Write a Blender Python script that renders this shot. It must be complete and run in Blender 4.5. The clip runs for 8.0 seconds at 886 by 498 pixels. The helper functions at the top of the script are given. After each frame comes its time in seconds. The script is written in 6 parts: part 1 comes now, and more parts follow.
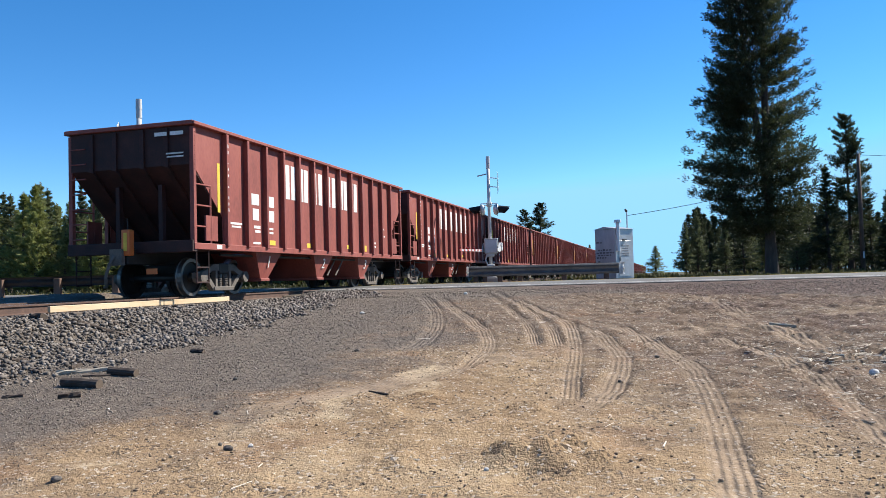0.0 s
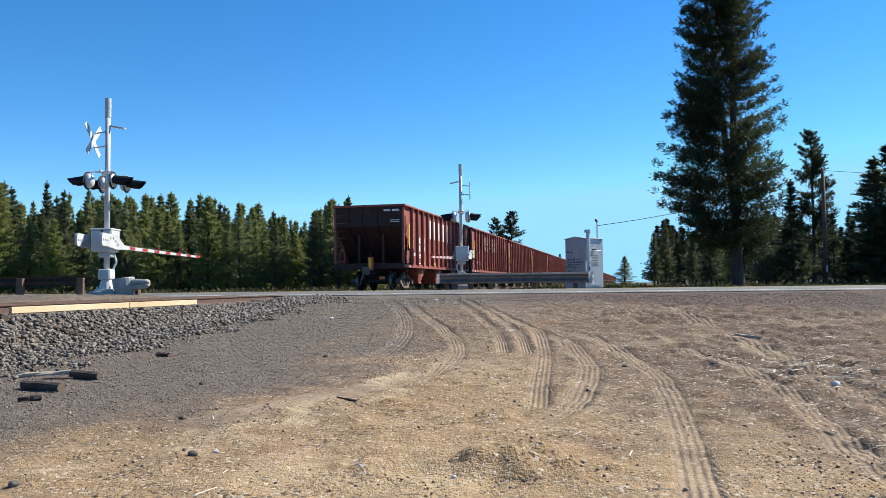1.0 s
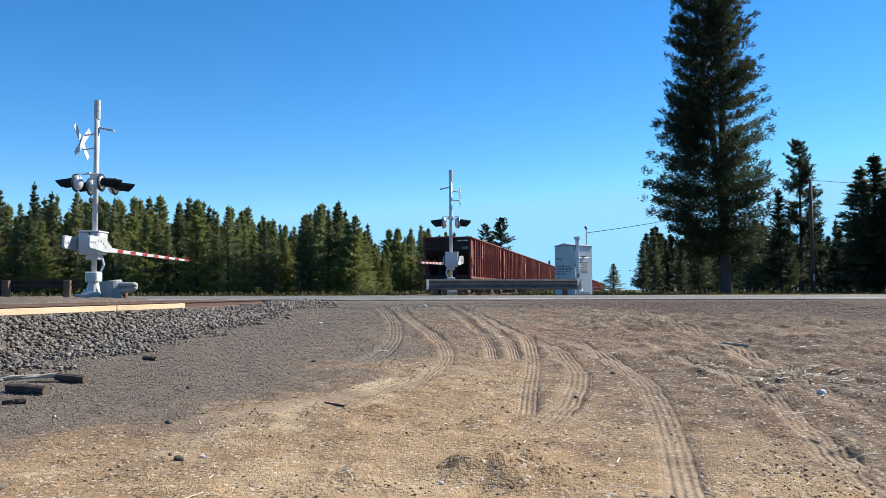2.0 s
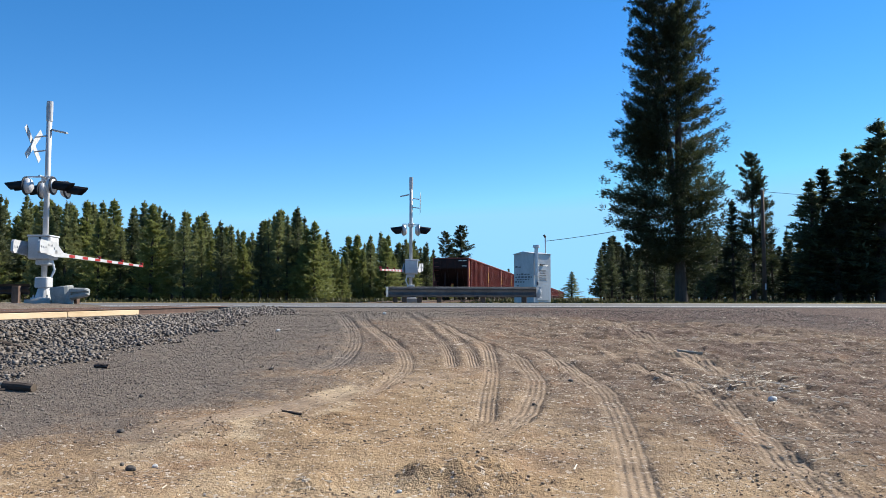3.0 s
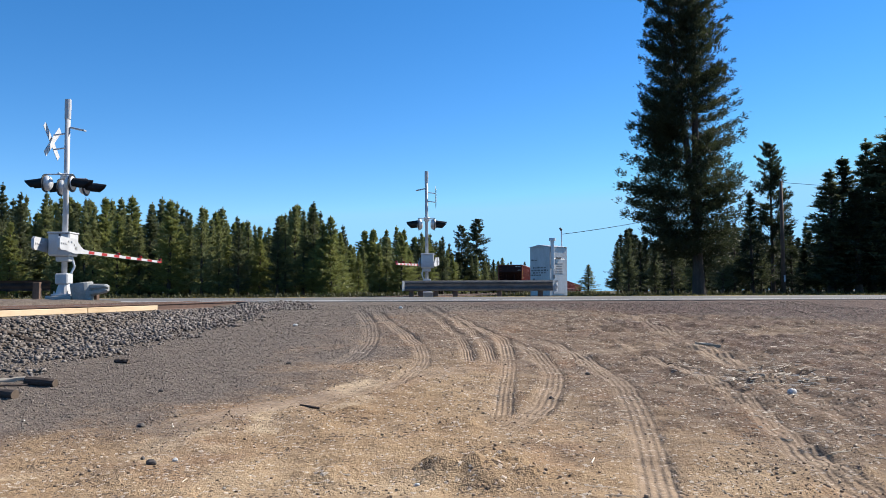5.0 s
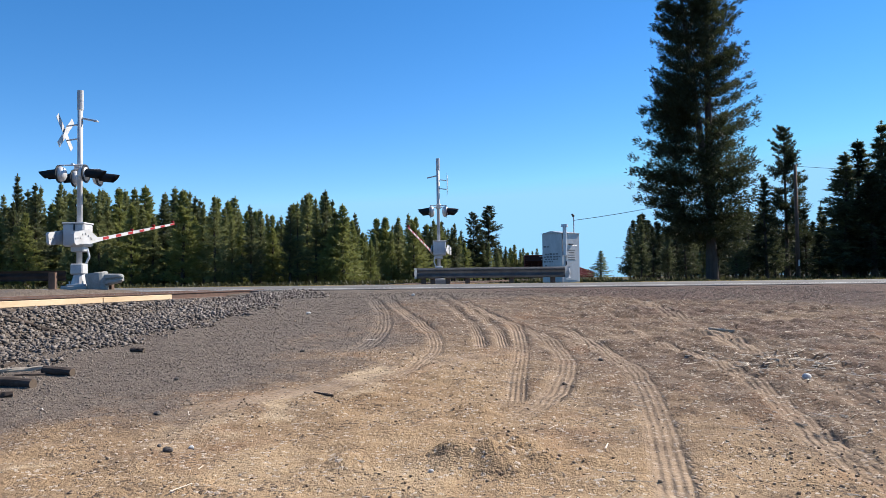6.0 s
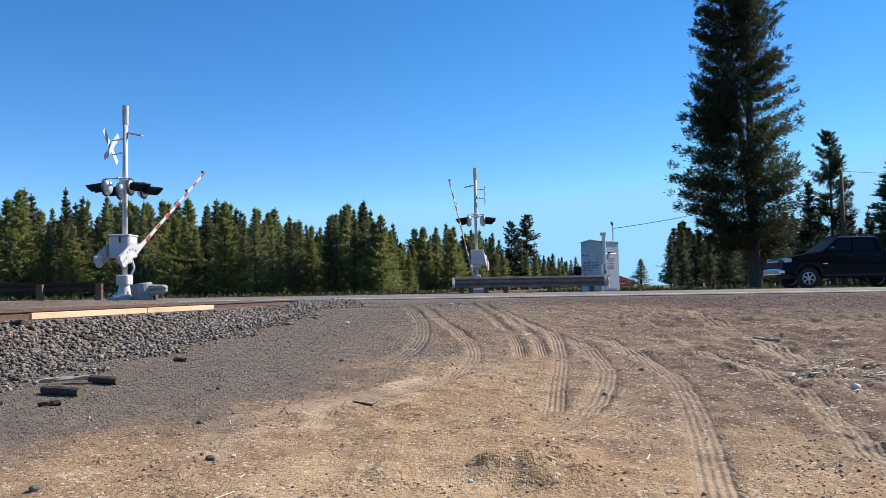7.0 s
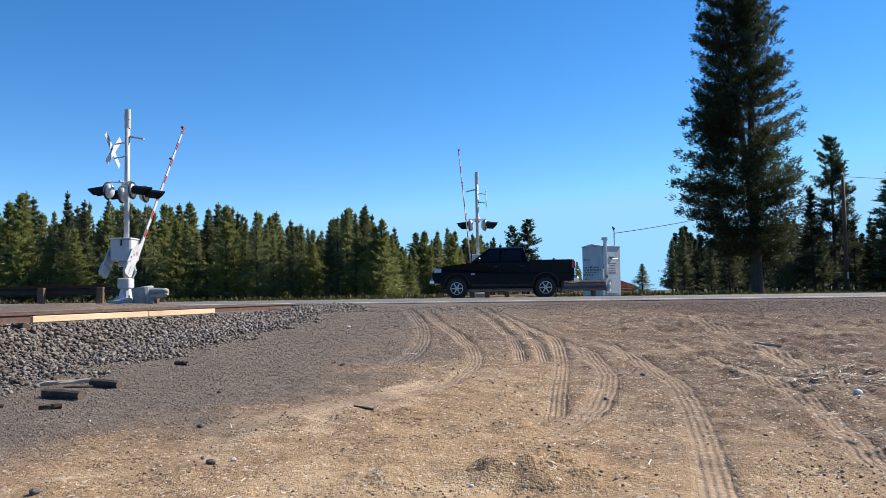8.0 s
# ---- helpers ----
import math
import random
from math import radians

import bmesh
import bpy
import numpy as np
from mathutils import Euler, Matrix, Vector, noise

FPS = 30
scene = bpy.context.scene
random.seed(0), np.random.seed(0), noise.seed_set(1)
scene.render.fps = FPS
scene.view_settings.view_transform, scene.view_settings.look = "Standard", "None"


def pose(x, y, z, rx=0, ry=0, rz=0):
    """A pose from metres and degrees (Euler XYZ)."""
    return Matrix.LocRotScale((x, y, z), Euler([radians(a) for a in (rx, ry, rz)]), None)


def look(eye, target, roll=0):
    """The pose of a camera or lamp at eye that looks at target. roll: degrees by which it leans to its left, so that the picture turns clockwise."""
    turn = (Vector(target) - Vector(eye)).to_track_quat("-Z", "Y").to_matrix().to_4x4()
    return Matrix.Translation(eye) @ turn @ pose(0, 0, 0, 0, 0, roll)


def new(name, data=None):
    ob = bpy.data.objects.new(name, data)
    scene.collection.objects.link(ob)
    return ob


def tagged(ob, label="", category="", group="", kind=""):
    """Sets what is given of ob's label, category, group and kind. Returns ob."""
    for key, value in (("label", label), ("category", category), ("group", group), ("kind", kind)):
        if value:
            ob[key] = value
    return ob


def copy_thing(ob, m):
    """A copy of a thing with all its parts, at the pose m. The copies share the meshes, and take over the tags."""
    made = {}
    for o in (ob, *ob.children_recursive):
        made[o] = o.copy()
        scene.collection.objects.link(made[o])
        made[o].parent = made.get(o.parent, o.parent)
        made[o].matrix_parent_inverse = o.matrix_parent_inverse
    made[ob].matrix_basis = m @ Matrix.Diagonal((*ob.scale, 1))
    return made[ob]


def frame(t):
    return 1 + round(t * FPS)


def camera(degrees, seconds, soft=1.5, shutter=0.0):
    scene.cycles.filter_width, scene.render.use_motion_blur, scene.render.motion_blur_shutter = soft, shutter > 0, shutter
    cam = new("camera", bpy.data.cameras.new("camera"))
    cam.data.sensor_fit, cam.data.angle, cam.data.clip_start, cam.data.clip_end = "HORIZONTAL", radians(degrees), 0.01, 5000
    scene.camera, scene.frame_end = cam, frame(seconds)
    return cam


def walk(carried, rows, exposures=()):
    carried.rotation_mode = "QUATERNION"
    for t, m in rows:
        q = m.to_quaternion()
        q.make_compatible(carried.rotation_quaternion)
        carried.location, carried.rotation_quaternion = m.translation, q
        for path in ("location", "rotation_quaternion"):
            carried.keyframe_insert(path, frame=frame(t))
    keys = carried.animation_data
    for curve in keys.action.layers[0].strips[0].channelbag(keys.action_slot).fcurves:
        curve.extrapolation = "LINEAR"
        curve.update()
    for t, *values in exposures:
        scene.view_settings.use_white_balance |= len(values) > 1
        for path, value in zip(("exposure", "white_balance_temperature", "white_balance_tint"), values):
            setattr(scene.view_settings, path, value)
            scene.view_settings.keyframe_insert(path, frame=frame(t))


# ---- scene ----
cam = camera(60.0, 8.0, soft=0.6)
EYE = (0.0, 0.0, 0.25)
# seconds, pitch, roll, yaw of a hand-held camera that stands in one place
TURNS = [
    (0, 2.18, 1.56, 0.02),
    (0.5, 2.09, 0.81, 0.24),
    (1, 2.65, 0.64, -2.17),
    (2.3, 3.42, 0.05, -3.29),
    (2.5, 4.17, 0.08, -3.95),
    (3, 3.62, -0.09, -5.98),
    (3.5, 3.76, -0.17, -5.86),
    (4, 3.89, 0.26, -4.06),
    (4.5, 3.64, 0.20, -4.87),
    (6, 2.22, 0.69, -3.86),
    (6.5, 2.03, 0.70, -2.56),
    (7, 2.96, 0.94, -1.02),
    (7.5, 3.09, 0.85, -0.38),
    (8, 3.28, 0.78, -0.93),
]
# seconds, stops, kelvin, tint: the picture starts a little brighter and greener
LENS_TONE = [(0, 0.95, 6500, 9), (1, 0.94, 6500, 6), (3, 0.87, 6500, 8), (4.5, 0.81, 6500, 10), (6, 0.85, 6620, 12), (8, 0.83, 6620, 12)]
walk(cam, [(t, pose(*EYE, 90 + p, r, y)) for t, p, r, y in TURNS], LENS_TONE)

# ---- sky, sun, exposure ----
SUN = Vector((0.90, 0.436, 0)).normalized() * math.cos(radians(42)) + Vector((0, 0, math.sin(radians(42))))
world = bpy.data.worlds.new("sky")
scene.world = world
world.use_nodes = True
wn = world.node_tree.nodes
sky = wn.new("ShaderNodeTexSky")
sky.sky_type, sky.sun_disc = 'NISHITA', False
sky.sun_elevation, sky.sun_rotation = radians(42), math.atan2(SUN.x, SUN.y)
sky.altitude, sky.air_density, sky.dust_density, sky.ozone_density = 2200, 1.0, 0.0, 4.0
deep = wn.new("ShaderNodeHueSaturation")
deep.inputs["Saturation"].default_value = 1.27
world.node_tree.links.new(sky.outputs[0], deep.inputs["Color"])
even = wn.new("ShaderNodeMix")
even.data_type, even.blend_type = 'RGBA', 'DARKEN'
even.inputs[0].default_value = 1.0
even.inputs[7].default_value = (1.85, 4.0, 6.2, 1)
world.node_tree.links.new(deep.outputs[0], even.inputs[6])
world.node_tree.links.new(even.outputs[2], wn["Background"].inputs[0])
wn["Background"].inputs[1].default_value = 0.1
lamp = new("sun", bpy.data.lights.new("sun", 'SUN'))
lamp.data.energy, lamp.data.angle, lamp.data.color = 5.0, radians(0.53), (1.0, 0.94, 0.84)
lamp.matrix_world = look(SUN * 100, (0, 0, 0))


# ---- small tools ----
def material(name, colours, scale=4.0, fine=60.0, rough=0.8, metal=0.0, bump=0.2, fine_amount=0.35, spread=0.25, coat=0.0, stretch=(1, 1, 1), per_piece=0.0, depth=0.02):
    """A surface with large stains and fine grain, from a list of two or three colours."""
    m = bpy.data.materials.new(name)
    m.use_nodes = True
    nt, nodes = m.node_tree, m.node_tree.nodes
    bsdf = nodes["Principled BSDF"]
    co = nodes.new("ShaderNodeTexCoord")
    mp = nodes.new("ShaderNodeMapping")
    mp.inputs["Scale"].default_value = stretch
    nt.links.new(co.outputs["Object"], mp.inputs[0])

    def tex(s, detail):
        n = nodes.new("ShaderNodeTexNoise")
        n.inputs["Scale"].default_value, n.inputs["Detail"].default_value = s, detail
        nt.links.new(mp.outputs[0], n.inputs["Vector"])
        return n
    big, small = tex(scale, 5), tex(fine, 4)
    mix = nodes.new("ShaderNodeMix")
    mix.inputs[0].default_value = fine_amount
    nt.links.new(big.outputs["Fac"], mix.inputs[2])
    nt.links.new(small.outputs["Fac"], mix.inputs[3])
    value = mix.outputs[0]
    if per_piece:
        info = nodes.new("ShaderNodeObjectInfo")
        geo = nodes.new("ShaderNodeNewGeometry")
        add = nodes.new("ShaderNodeMath")
        nt.links.new(info.outputs["Random"], add.inputs[0])
        nt.links.new(geo.outputs["Random Per Island"], add.inputs[1])
        fr = nodes.new("ShaderNodeMath")
        fr.operation = 'FRACT'
        nt.links.new(add.outputs[0], fr.inputs[0])
        mx = nodes.new("ShaderNodeMix")
        mx.inputs[0].default_value = per_piece
        nt.links.new(value, mx.inputs[2])
        nt.links.new(fr.outputs[0], mx.inputs[3])
        value = mx.outputs[0]
        spread = spread + 0.25 * per_piece
    ramp = nodes.new("ShaderNodeValToRGB")
    els = ramp.color_ramp.elements
    n = len(colours)
    while len(els) < n:
        els.new(0.5)
    for i, c in enumerate(colours):
        els[i].position = 0.5 + spread * (2 * i / max(1, n - 1) - 1)
        els[i].color = (*c, 1)
    nt.links.new(value, ramp.inputs[0])
    nt.links.new(ramp.outputs[0], bsdf.inputs["Base Color"])
    bsdf.inputs["Roughness"].default_value, bsdf.inputs["Metallic"].default_value = rough, metal
    bsdf.inputs["Coat Weight"].default_value = coat
    if bump:
        b = nodes.new("ShaderNodeBump")
        b.inputs["Strength"].default_value, b.inputs["Distance"].default_value = bump, depth
        nt.links.new(mix.outputs[0], b.inputs["Height"])
        nt.links.new(b.outputs[0], bsdf.inputs["Normal"])
    return m


def mesh_of(name, bm, mat, smooth=False):
    me = bpy.data.meshes.new(name)
    bm.to_mesh(me)
    bm.free()
    for mt in (mat if isinstance(mat, (list, tuple)) else [mat]):
        me.materials.append(mt)
    if smooth:
        for p in me.polygons:
            p.use_smooth = True
    return me


def part(name, bm, mat, parent=None, label="", m=None, smooth=False):
    """Links a bmesh as one mesh object under a thing or under a part."""
    ob = new(name, mesh_of(name, bm, mat, smooth))
    if parent is not None:
        ob.parent = parent
    if m is not None:
        ob.matrix_basis = m
    return tagged(ob, label)


def again(ob, m, parent=None):
    """Another part on the same mesh."""
    o = new(ob.name.split(".")[0], ob.data)
    o.parent = parent if parent is not None else ob.parent
    o.matrix_basis = m
    return tagged(o, ob.get("label", ""))


def thing(name, label, category, m, group="", kind=""):
    e = new(name)
    e.empty_display_size = 0.2
    e.matrix_basis = m
    return tagged(e, label, category, group, kind)


def box(bm, x0, x1, y0, y1, z0, z1, bevel=0.0):
    r = bmesh.ops.create_cube(bm, size=1)
    vs = r["verts"]
    for v in vs:
        v.co = Vector((x0 + (v.co.x + 0.5) * (x1 - x0), y0 + (v.co.y + 0.5) * (y1 - y0), z0 + (v.co.z + 0.5) * (z1 - z0)))
    if bevel:
        es = list({e for v in vs for e in v.link_edges})
        bmesh.ops.bevel(bm, geom=es, offset=bevel, segments=1, affect='EDGES')
    return bm


def boxed(x0, x1, y0, y1, z0, z1, bevel=0.0):
    return box(bmesh.new(), x0, x1, y0, y1, z0, z1, bevel)


def tube(bm, a, b, r0, r1=None, seg=10, caps=True):
    a, b = Vector(a), Vector(b)
    r1 = r0 if r1 is None else r1
    d = b - a
    m = Matrix.Translation((a + b) / 2) @ d.to_track_quat('Z', 'Y').to_matrix().to_4x4()
    bmesh.ops.create_cone(bm, cap_ends=caps, segments=seg, radius1=r0, radius2=r1, depth=d.length, matrix=m)
    return bm


def tubed(a, b, r0, r1=None, seg=10):
    return tube(bmesh.new(), a, b, r0, r1, seg)


def prism(bm, pts, y0, y1):
    """A polygon in x and z, carried from y0 to y1."""
    fa = bm.faces.new([bm.verts.new((x, y0, z)) for x, z in pts])
    r = bmesh.ops.extrude_face_region(bm, geom=[fa])
    for v in r["geom"]:
        if isinstance(v, bmesh.types.BMVert):
            v.co.y = y1
    bmesh.ops.recalc_face_normals(bm, faces=bm.faces)
    return bm


def mesh_from(name, verts, faces, mat, smooth=False):
    me = bpy.data.meshes.new(name)
    me.from_pydata([tuple(v) for v in verts], [], [tuple(int(i) for i in f) for f in faces])
    me.update()
    for mt in (mat if isinstance(mat, (list, tuple)) else [mat]):
        me.materials.append(mt)
    if smooth:
        me.polygons.foreach_set("use_smooth", np.ones(len(me.polygons), dtype=bool))
    return me

# ---- plan: the track runs along ALONG at ACROSS = 11 m, the road along u at v = 27 m ----
YAW = radians(16.0)
ALONG = Vector((math.sin(YAW), math.cos(YAW), 0))
ACROSS = Vector((-math.cos(YAW), math.sin(YAW), 0))
TRACK_Q = 11.0
ROAD = radians(4.0)
RU = Vector((math.cos(ROAD), -math.sin(ROAD), 0))
RV = Vector((math.sin(ROAD), math.cos(ROAD), 0))
ROAD_V, ROAD_HALF = 27.0, 4.6


def at_track(s, q, z=0.0):
    p = ALONG * s + ACROSS * q
    return Vector((p.x, p.y, z))


def at_road(u, v, z=0.0):
    p = RU * u + RV * v
    return Vector((p.x, p.y, z))


def road_z(v):
    return 0.06 - 0.02 * abs(v - ROAD_V)


def value_noise(x, y, seed=0):
    """Smooth noise in -1..1 for arrays."""
    xi, yi = np.floor(x), np.floor(y)
    fx, fy = x - xi, y - yi
    fx, fy = fx * fx * (3 - 2 * fx), fy * fy * (3 - 2 * fy)

    def h(a, b):
        n = np.sin(a * 127.1 + b * 311.7 + seed * 74.7) * 43758.5453
        return (n - np.floor(n)) * 2 - 1
    return (h(xi, yi) * (1 - fx) + h(xi + 1, yi) * fx) * (1 - fy) + (h(xi, yi + 1) * (1 - fx) + h(xi + 1, yi + 1) * fx) * fy


def smooth(a, b, x):
    t = np.clip((x - a) / (b - a), 0, 1)
    return t * t * (3 - 2 * t)


def ground_base(x, y):
    """The lie of the land without ruts: low by the camera, rising to the road and the track."""
    x, y = np.asarray(x, float), np.asarray(y, float)
    q = x * ACROSS.x + y * ACROSS.y
    v = x * RV.x + y * RV.y
    rise = np.clip((v - 2.0) / 20.0, 0, 1)
    low = -1.15 + 1.06 * (0.55 * rise + 0.45 * rise * rise * (3 - 2 * rise))
    low = np.where(v > 22, -0.09, low)
    far = smooth(9.5, 12.5, q)
    low = low * (1 - far) + -0.09 * far
    bank = -0.24 - np.maximum(0, TRACK_Q - 1.75 - q) * 0.52
    bank = np.where(q > TRACK_Q + 1.75, -0.24 - (q - TRACK_Q - 1.75) * 0.4, bank)
    s = x * ALONG.x + y * ALONG.y
    near_road = smooth(19.5, 22.5, v) * (1 - smooth(32, 36, v))
    bank = bank * (1 - near_road) + np.minimum(bank, -0.24) * near_road
    z = np.maximum(low, bank)
    inside = (np.abs(q - TRACK_Q) < 1.75)
    z = np.where(inside & (near_road < 0.5), -0.24, z)
    return z

# ---- ground ----
# wheel ruts: half width, depth, way points
RUTS = [
    (0.16, 0.030, [(-0.9, 22.0), (-0.32, 17.3), (-0.14, 14.4), (-0.19, 12.4), (-0.40, 11.0), (-0.9, 9.6)]),
    (0.13, 0.035, [(-0.2, 20.0), (0.12, 16.5), (0.53, 13.3), (0.64, 11.7), (0.57, 10.4), (0.29, 9.3), (-0.1, 8.3)]),
    (0.10, 0.050, [(1.0, 21.0), (1.19, 18.0), (1.33, 14.6), (1.35, 12.2), (1.21, 10.3)]),
    (0.10, 0.060, [(1.3, 21.0), (1.50, 18.5), (1.67, 14.2), (1.68, 12.1), (1.50, 10.2)]),
]
RUTS += [
    (0.13, 0.035, [(2.1, 13.0), (1.99, 12.1), (1.72, 10.2), (1.35, 8.3), (1.12, 7.1)]),
    (0.15, 0.040, [(1.5, 19.0), (1.72, 16.2), (1.99, 13.5), (2.28, 11.1), (2.18, 9.6), (1.83, 8.2), (1.40, 7.2), (0.95, 6.4)]),
    (0.15, 0.026, [(2.6, 13.0), (2.78, 11.5), (2.88, 10.1), (2.72, 8.5), (2.37, 6.9), (1.95, 5.4), (1.6, 4.2), (1.2, 2.5)]),
    (0.15, 0.040, [(3.7, 11.5), (3.84, 9.9), (3.87, 8.9), (3.70, 7.6), (3.42, 6.3), (3.21, 5.4), (2.9, 3.5)]),
    (0.20, 0.020, [(6.0, 19.0), (5.2, 14.0), (4.9, 11.0), (4.6, 9.0), (4.2, 6.0)]),
    (0.22, 0.020, [(-2.2, 6.6), (-0.9, 8.0), (0.6, 9.4), (2.2, 10.6), (5.0, 12.2), (9.0, 14.0)]),
]

# a strip of pale fine earth where the tan soil meets the gravel
PALE_EDGE = [(-3.1, 4.9), (-2.71, 5.34), (-2.37, 5.62), (-1.95, 5.81), (-1.59, 6.36), (-1.33, 6.93), (-0.71, 7.84), (-0.03, 9.04), (0.5, 9.9)]


def along_path(x, y, pts):
    """Signed distance to a smooth way through the points, and the share of its length."""
    pts = np.array(pts, float)
    tt = np.arange(len(pts))
    fine = np.linspace(0, len(pts) - 1, 12 * (len(pts) - 1) + 1)
    k = np.clip(fine.astype(int), 0, len(pts) - 2)
    f = (fine - k)[:, None]
    p0, p1, p2, p3 = pts[np.maximum(k - 1, 0)], pts[k], pts[k + 1], pts[np.minimum(k + 2, len(pts) - 1)]
    c = 0.5 * (2 * p1 + (p2 - p0) * f + (2 * p0 - 5 * p1 + 4 * p2 - p3) * f ** 2 + (3 * p1 - p0 - 3 * p2 + p3) * f ** 3)
    best = np.full(x.shape, 1e9)
    sign = np.zeros(x.shape)
    share = np.zeros(x.shape)
    for i in range(len(c) - 1):
        a, b = c[i], c[i + 1]
        d = b - a
        L2 = d @ d
        w = np.clip(((x - a[0]) * d[0] + (y - a[1]) * d[1]) / L2, 0, 1)
        ex, ey = x - a[0] - w * d[0], y - a[1] - w * d[1]
        e = np.hypot(ex, ey)
        m = e < best
        best = np.where(m, e, best)
        sign = np.where(m, np.sign(d[0] * ey - d[1] * ex), sign)
        share = np.where(m, (i + w) / (len(c) - 1), share)
    return best * sign, share


def fractal(x, y, seed, octaves=4):
    return sum(value_noise(x * 2 ** k, y * 2 ** k, seed + k) / 2 ** k for k in range(octaves))


def tan_share(x, y):
    """How much bare tan earth shows through the grey gravel."""
    wob = 0.7 * fractal(x * 0.7, y * 0.7, 3) + 0.25 * fractal(x * 4, y * 4, 8)
    edge = np.interp(y, [2, 5.3, 6.2, 7.3, 8.5, 9.6, 12.8, 17.9, 20.5], [-4.3, -3.5, -3.1, -2.5, -1.5, -0.7, -0.4, 0.6, 2.2])
    a = smooth(-1.7, 1.5, x - edge + 1.1 * wob)
    v = x * RV.x + y * RV.y
    b = 1 - smooth(16.5, 20.5, v + 0.6 * np.maximum(0, x - 5) + 1.2 * wob)
    warm = smooth(-0.8, 2.2, x - edge + 1.2 * wob) * (1 - smooth(0.6, 3.4, x + 0.3 * (y - 8) + 1.2 * wob)) * (1 - smooth(9, 13.5, y + wob))
    return a * b, warm * b


def axis(a, b, step, reach, grow):
    mid = np.arange(a, b + step / 2, step)
    out = [0.0]
    d = step
    while out[-1] < reach:
        d *= grow
        out.append(out[-1] + d)
    return np.concatenate([a - np.array(out[:0:-1]), mid, b + np.array(out[1:])])


def build_ground():
    xs, ys = axis(-9.0, 9.0, 0.05, 3500, 1.16), axis(3.6, 22.5, 0.055, 3500, 1.16)
    X, Y = np.meshgrid(xs, ys)
    Z = ground_base(X, Y)
    q = X * ACROSS.x + Y * ACROSS.y
    v = X * RV.x + Y * RV.y
    tan, warm = tan_share(X, Y)
    near = (np.abs(X) < 14) & (Y > 0) & (Y < 26)
    off_track = 1 - smooth(8.6, 9.4, q)
    calm = (1 - smooth(21.0, 22.2, v)) * off_track
    bumps = 0.030 * fractal(X * 0.8, Y * 0.8, 21) + 0.012 * fractal(X * 4, Y * 4, 22, 3) * (0.5 + tan) * (1 + 1.6 * smooth(2.2, 4.5, X))
    clod = np.clip(fractal(X * 1.3 + 7, Y * 1.3, 33) - 0.35, 0, 1) * (1 - smooth(0.6, 1.8, np.hypot(X - 0.6, (Y - 6.2) * 0.6))) * 0.11
    clod = clod + np.clip(fractal(X * 1.7, Y * 1.7, 36) - 0.3, 0, 1) * smooth(2.6, 4.5, X) * (1 - smooth(9, 13, Y)) * 0.055
    Z = Z + np.where(near, (bumps + clod * (1 + 0.8 * fractal(X * 9, Y * 9, 40, 2))) * calm, 0)
    rut = np.zeros(X.shape)
    across = np.zeros(X.shape)
    for half, depth, pts in RUTS:
        d, share = along_path(X[near], Y[near], pts)
        fade = smooth(0.0, 0.12, share) * (1 - smooth(0.88, 1.0, share))
        fade = fade * (0.65 + 0.35 * value_noise(share * 9, share * 0 + half * 50, 5))
        a = np.abs(d)
        Zn = Z[near]
        bed = (1 - smooth(half * 0.75, half * 1.1, a)) * fade
        berm = smooth(half * 0.9, half * 1.15, a) * (1 - smooth(half * 1.2, half * 2.0, a)) * fade
        Z[near] = Zn - 0.6 * depth * bed + 0.33 * depth * berm
        r = rut[near]
        cr = across[near]
        m = bed > r
        rut[near] = np.where(m, bed, r)
        across[near] = np.where(m, d / half, cr)
    # a low earth berm between the track and the road, where the mast stands
    berm_top = 0.07 + 0.05 * fractal(X * 0.7, Y * 0.7, 45, 3)
    on_berm = smooth(12.3, 13.1, q) * (1 - smooth(16.5, 19.0, q)) * smooth(14.0, 17.0, v) * (1 - smooth(21.5, 22.25, v))
    Z = np.where(near | (np.hypot(X, Y) < 40), Z * (1 - on_berm) + berm_top * on_berm, Z)
    # under the road slab and far away
    beside = smooth(ROAD_V - ROAD_HALF - 1.2, ROAD_V - ROAD_HALF - 0.1, v) * (1 - smooth(ROAD_V + ROAD_HALF, ROAD_V + ROAD_HALF + 1.5, v))
    Z = np.where(np.abs(q - TRACK_Q) < 1.8, Z, Z * (1 - beside) - 0.05 * beside + 0.008 * fractal(X * 2, Y * 2, 19, 3) * beside)
    Z = np.where(np.abs(v - ROAD_V) < ROAD_HALF - 0.12, np.minimum(Z, -0.16), Z)
    far = np.hypot(X, Y) > 60
    Z = np.where(far, -0.12, Z)
    verge = np.maximum(smooth(33.0, 37.0, v + 1.5 * fractal(X * 0.3, Y * 0.3, 71)), smooth(17.5, 21.0, q + fractal(X * 0.3, Y * 0.3, 72)))
    cinder = smooth(17.0, 20.0, v + 0.6 * np.maximum(0, X - 5) + 1.6 * fractal(X * 0.5, Y * 0.5, 81)) * smooth(0.0, 4.0, X + 1.5 * fractal(X * 0.4, Y * 0.4, 82)) * (1 - smooth(22.5, 23.5, v))
    dim = smooth(3.2, 6.2, X + 1.6 * fractal(X * 0.6, Y * 0.6, 83)) * smooth(-0.7, 0.4, fractal(X * 1.2, Y * 1.2, 84)) * (1 - smooth(15, 18, v)) * 0.7
    cinder = np.maximum(cinder, dim)
    pale = np.zeros(X.shape)
    d, share = along_path(X[near], Y[near], PALE_EDGE)
    wide = 0.2 + 0.16 * fractal(X[near] * 1.1, Y[near] * 1.1, 91)
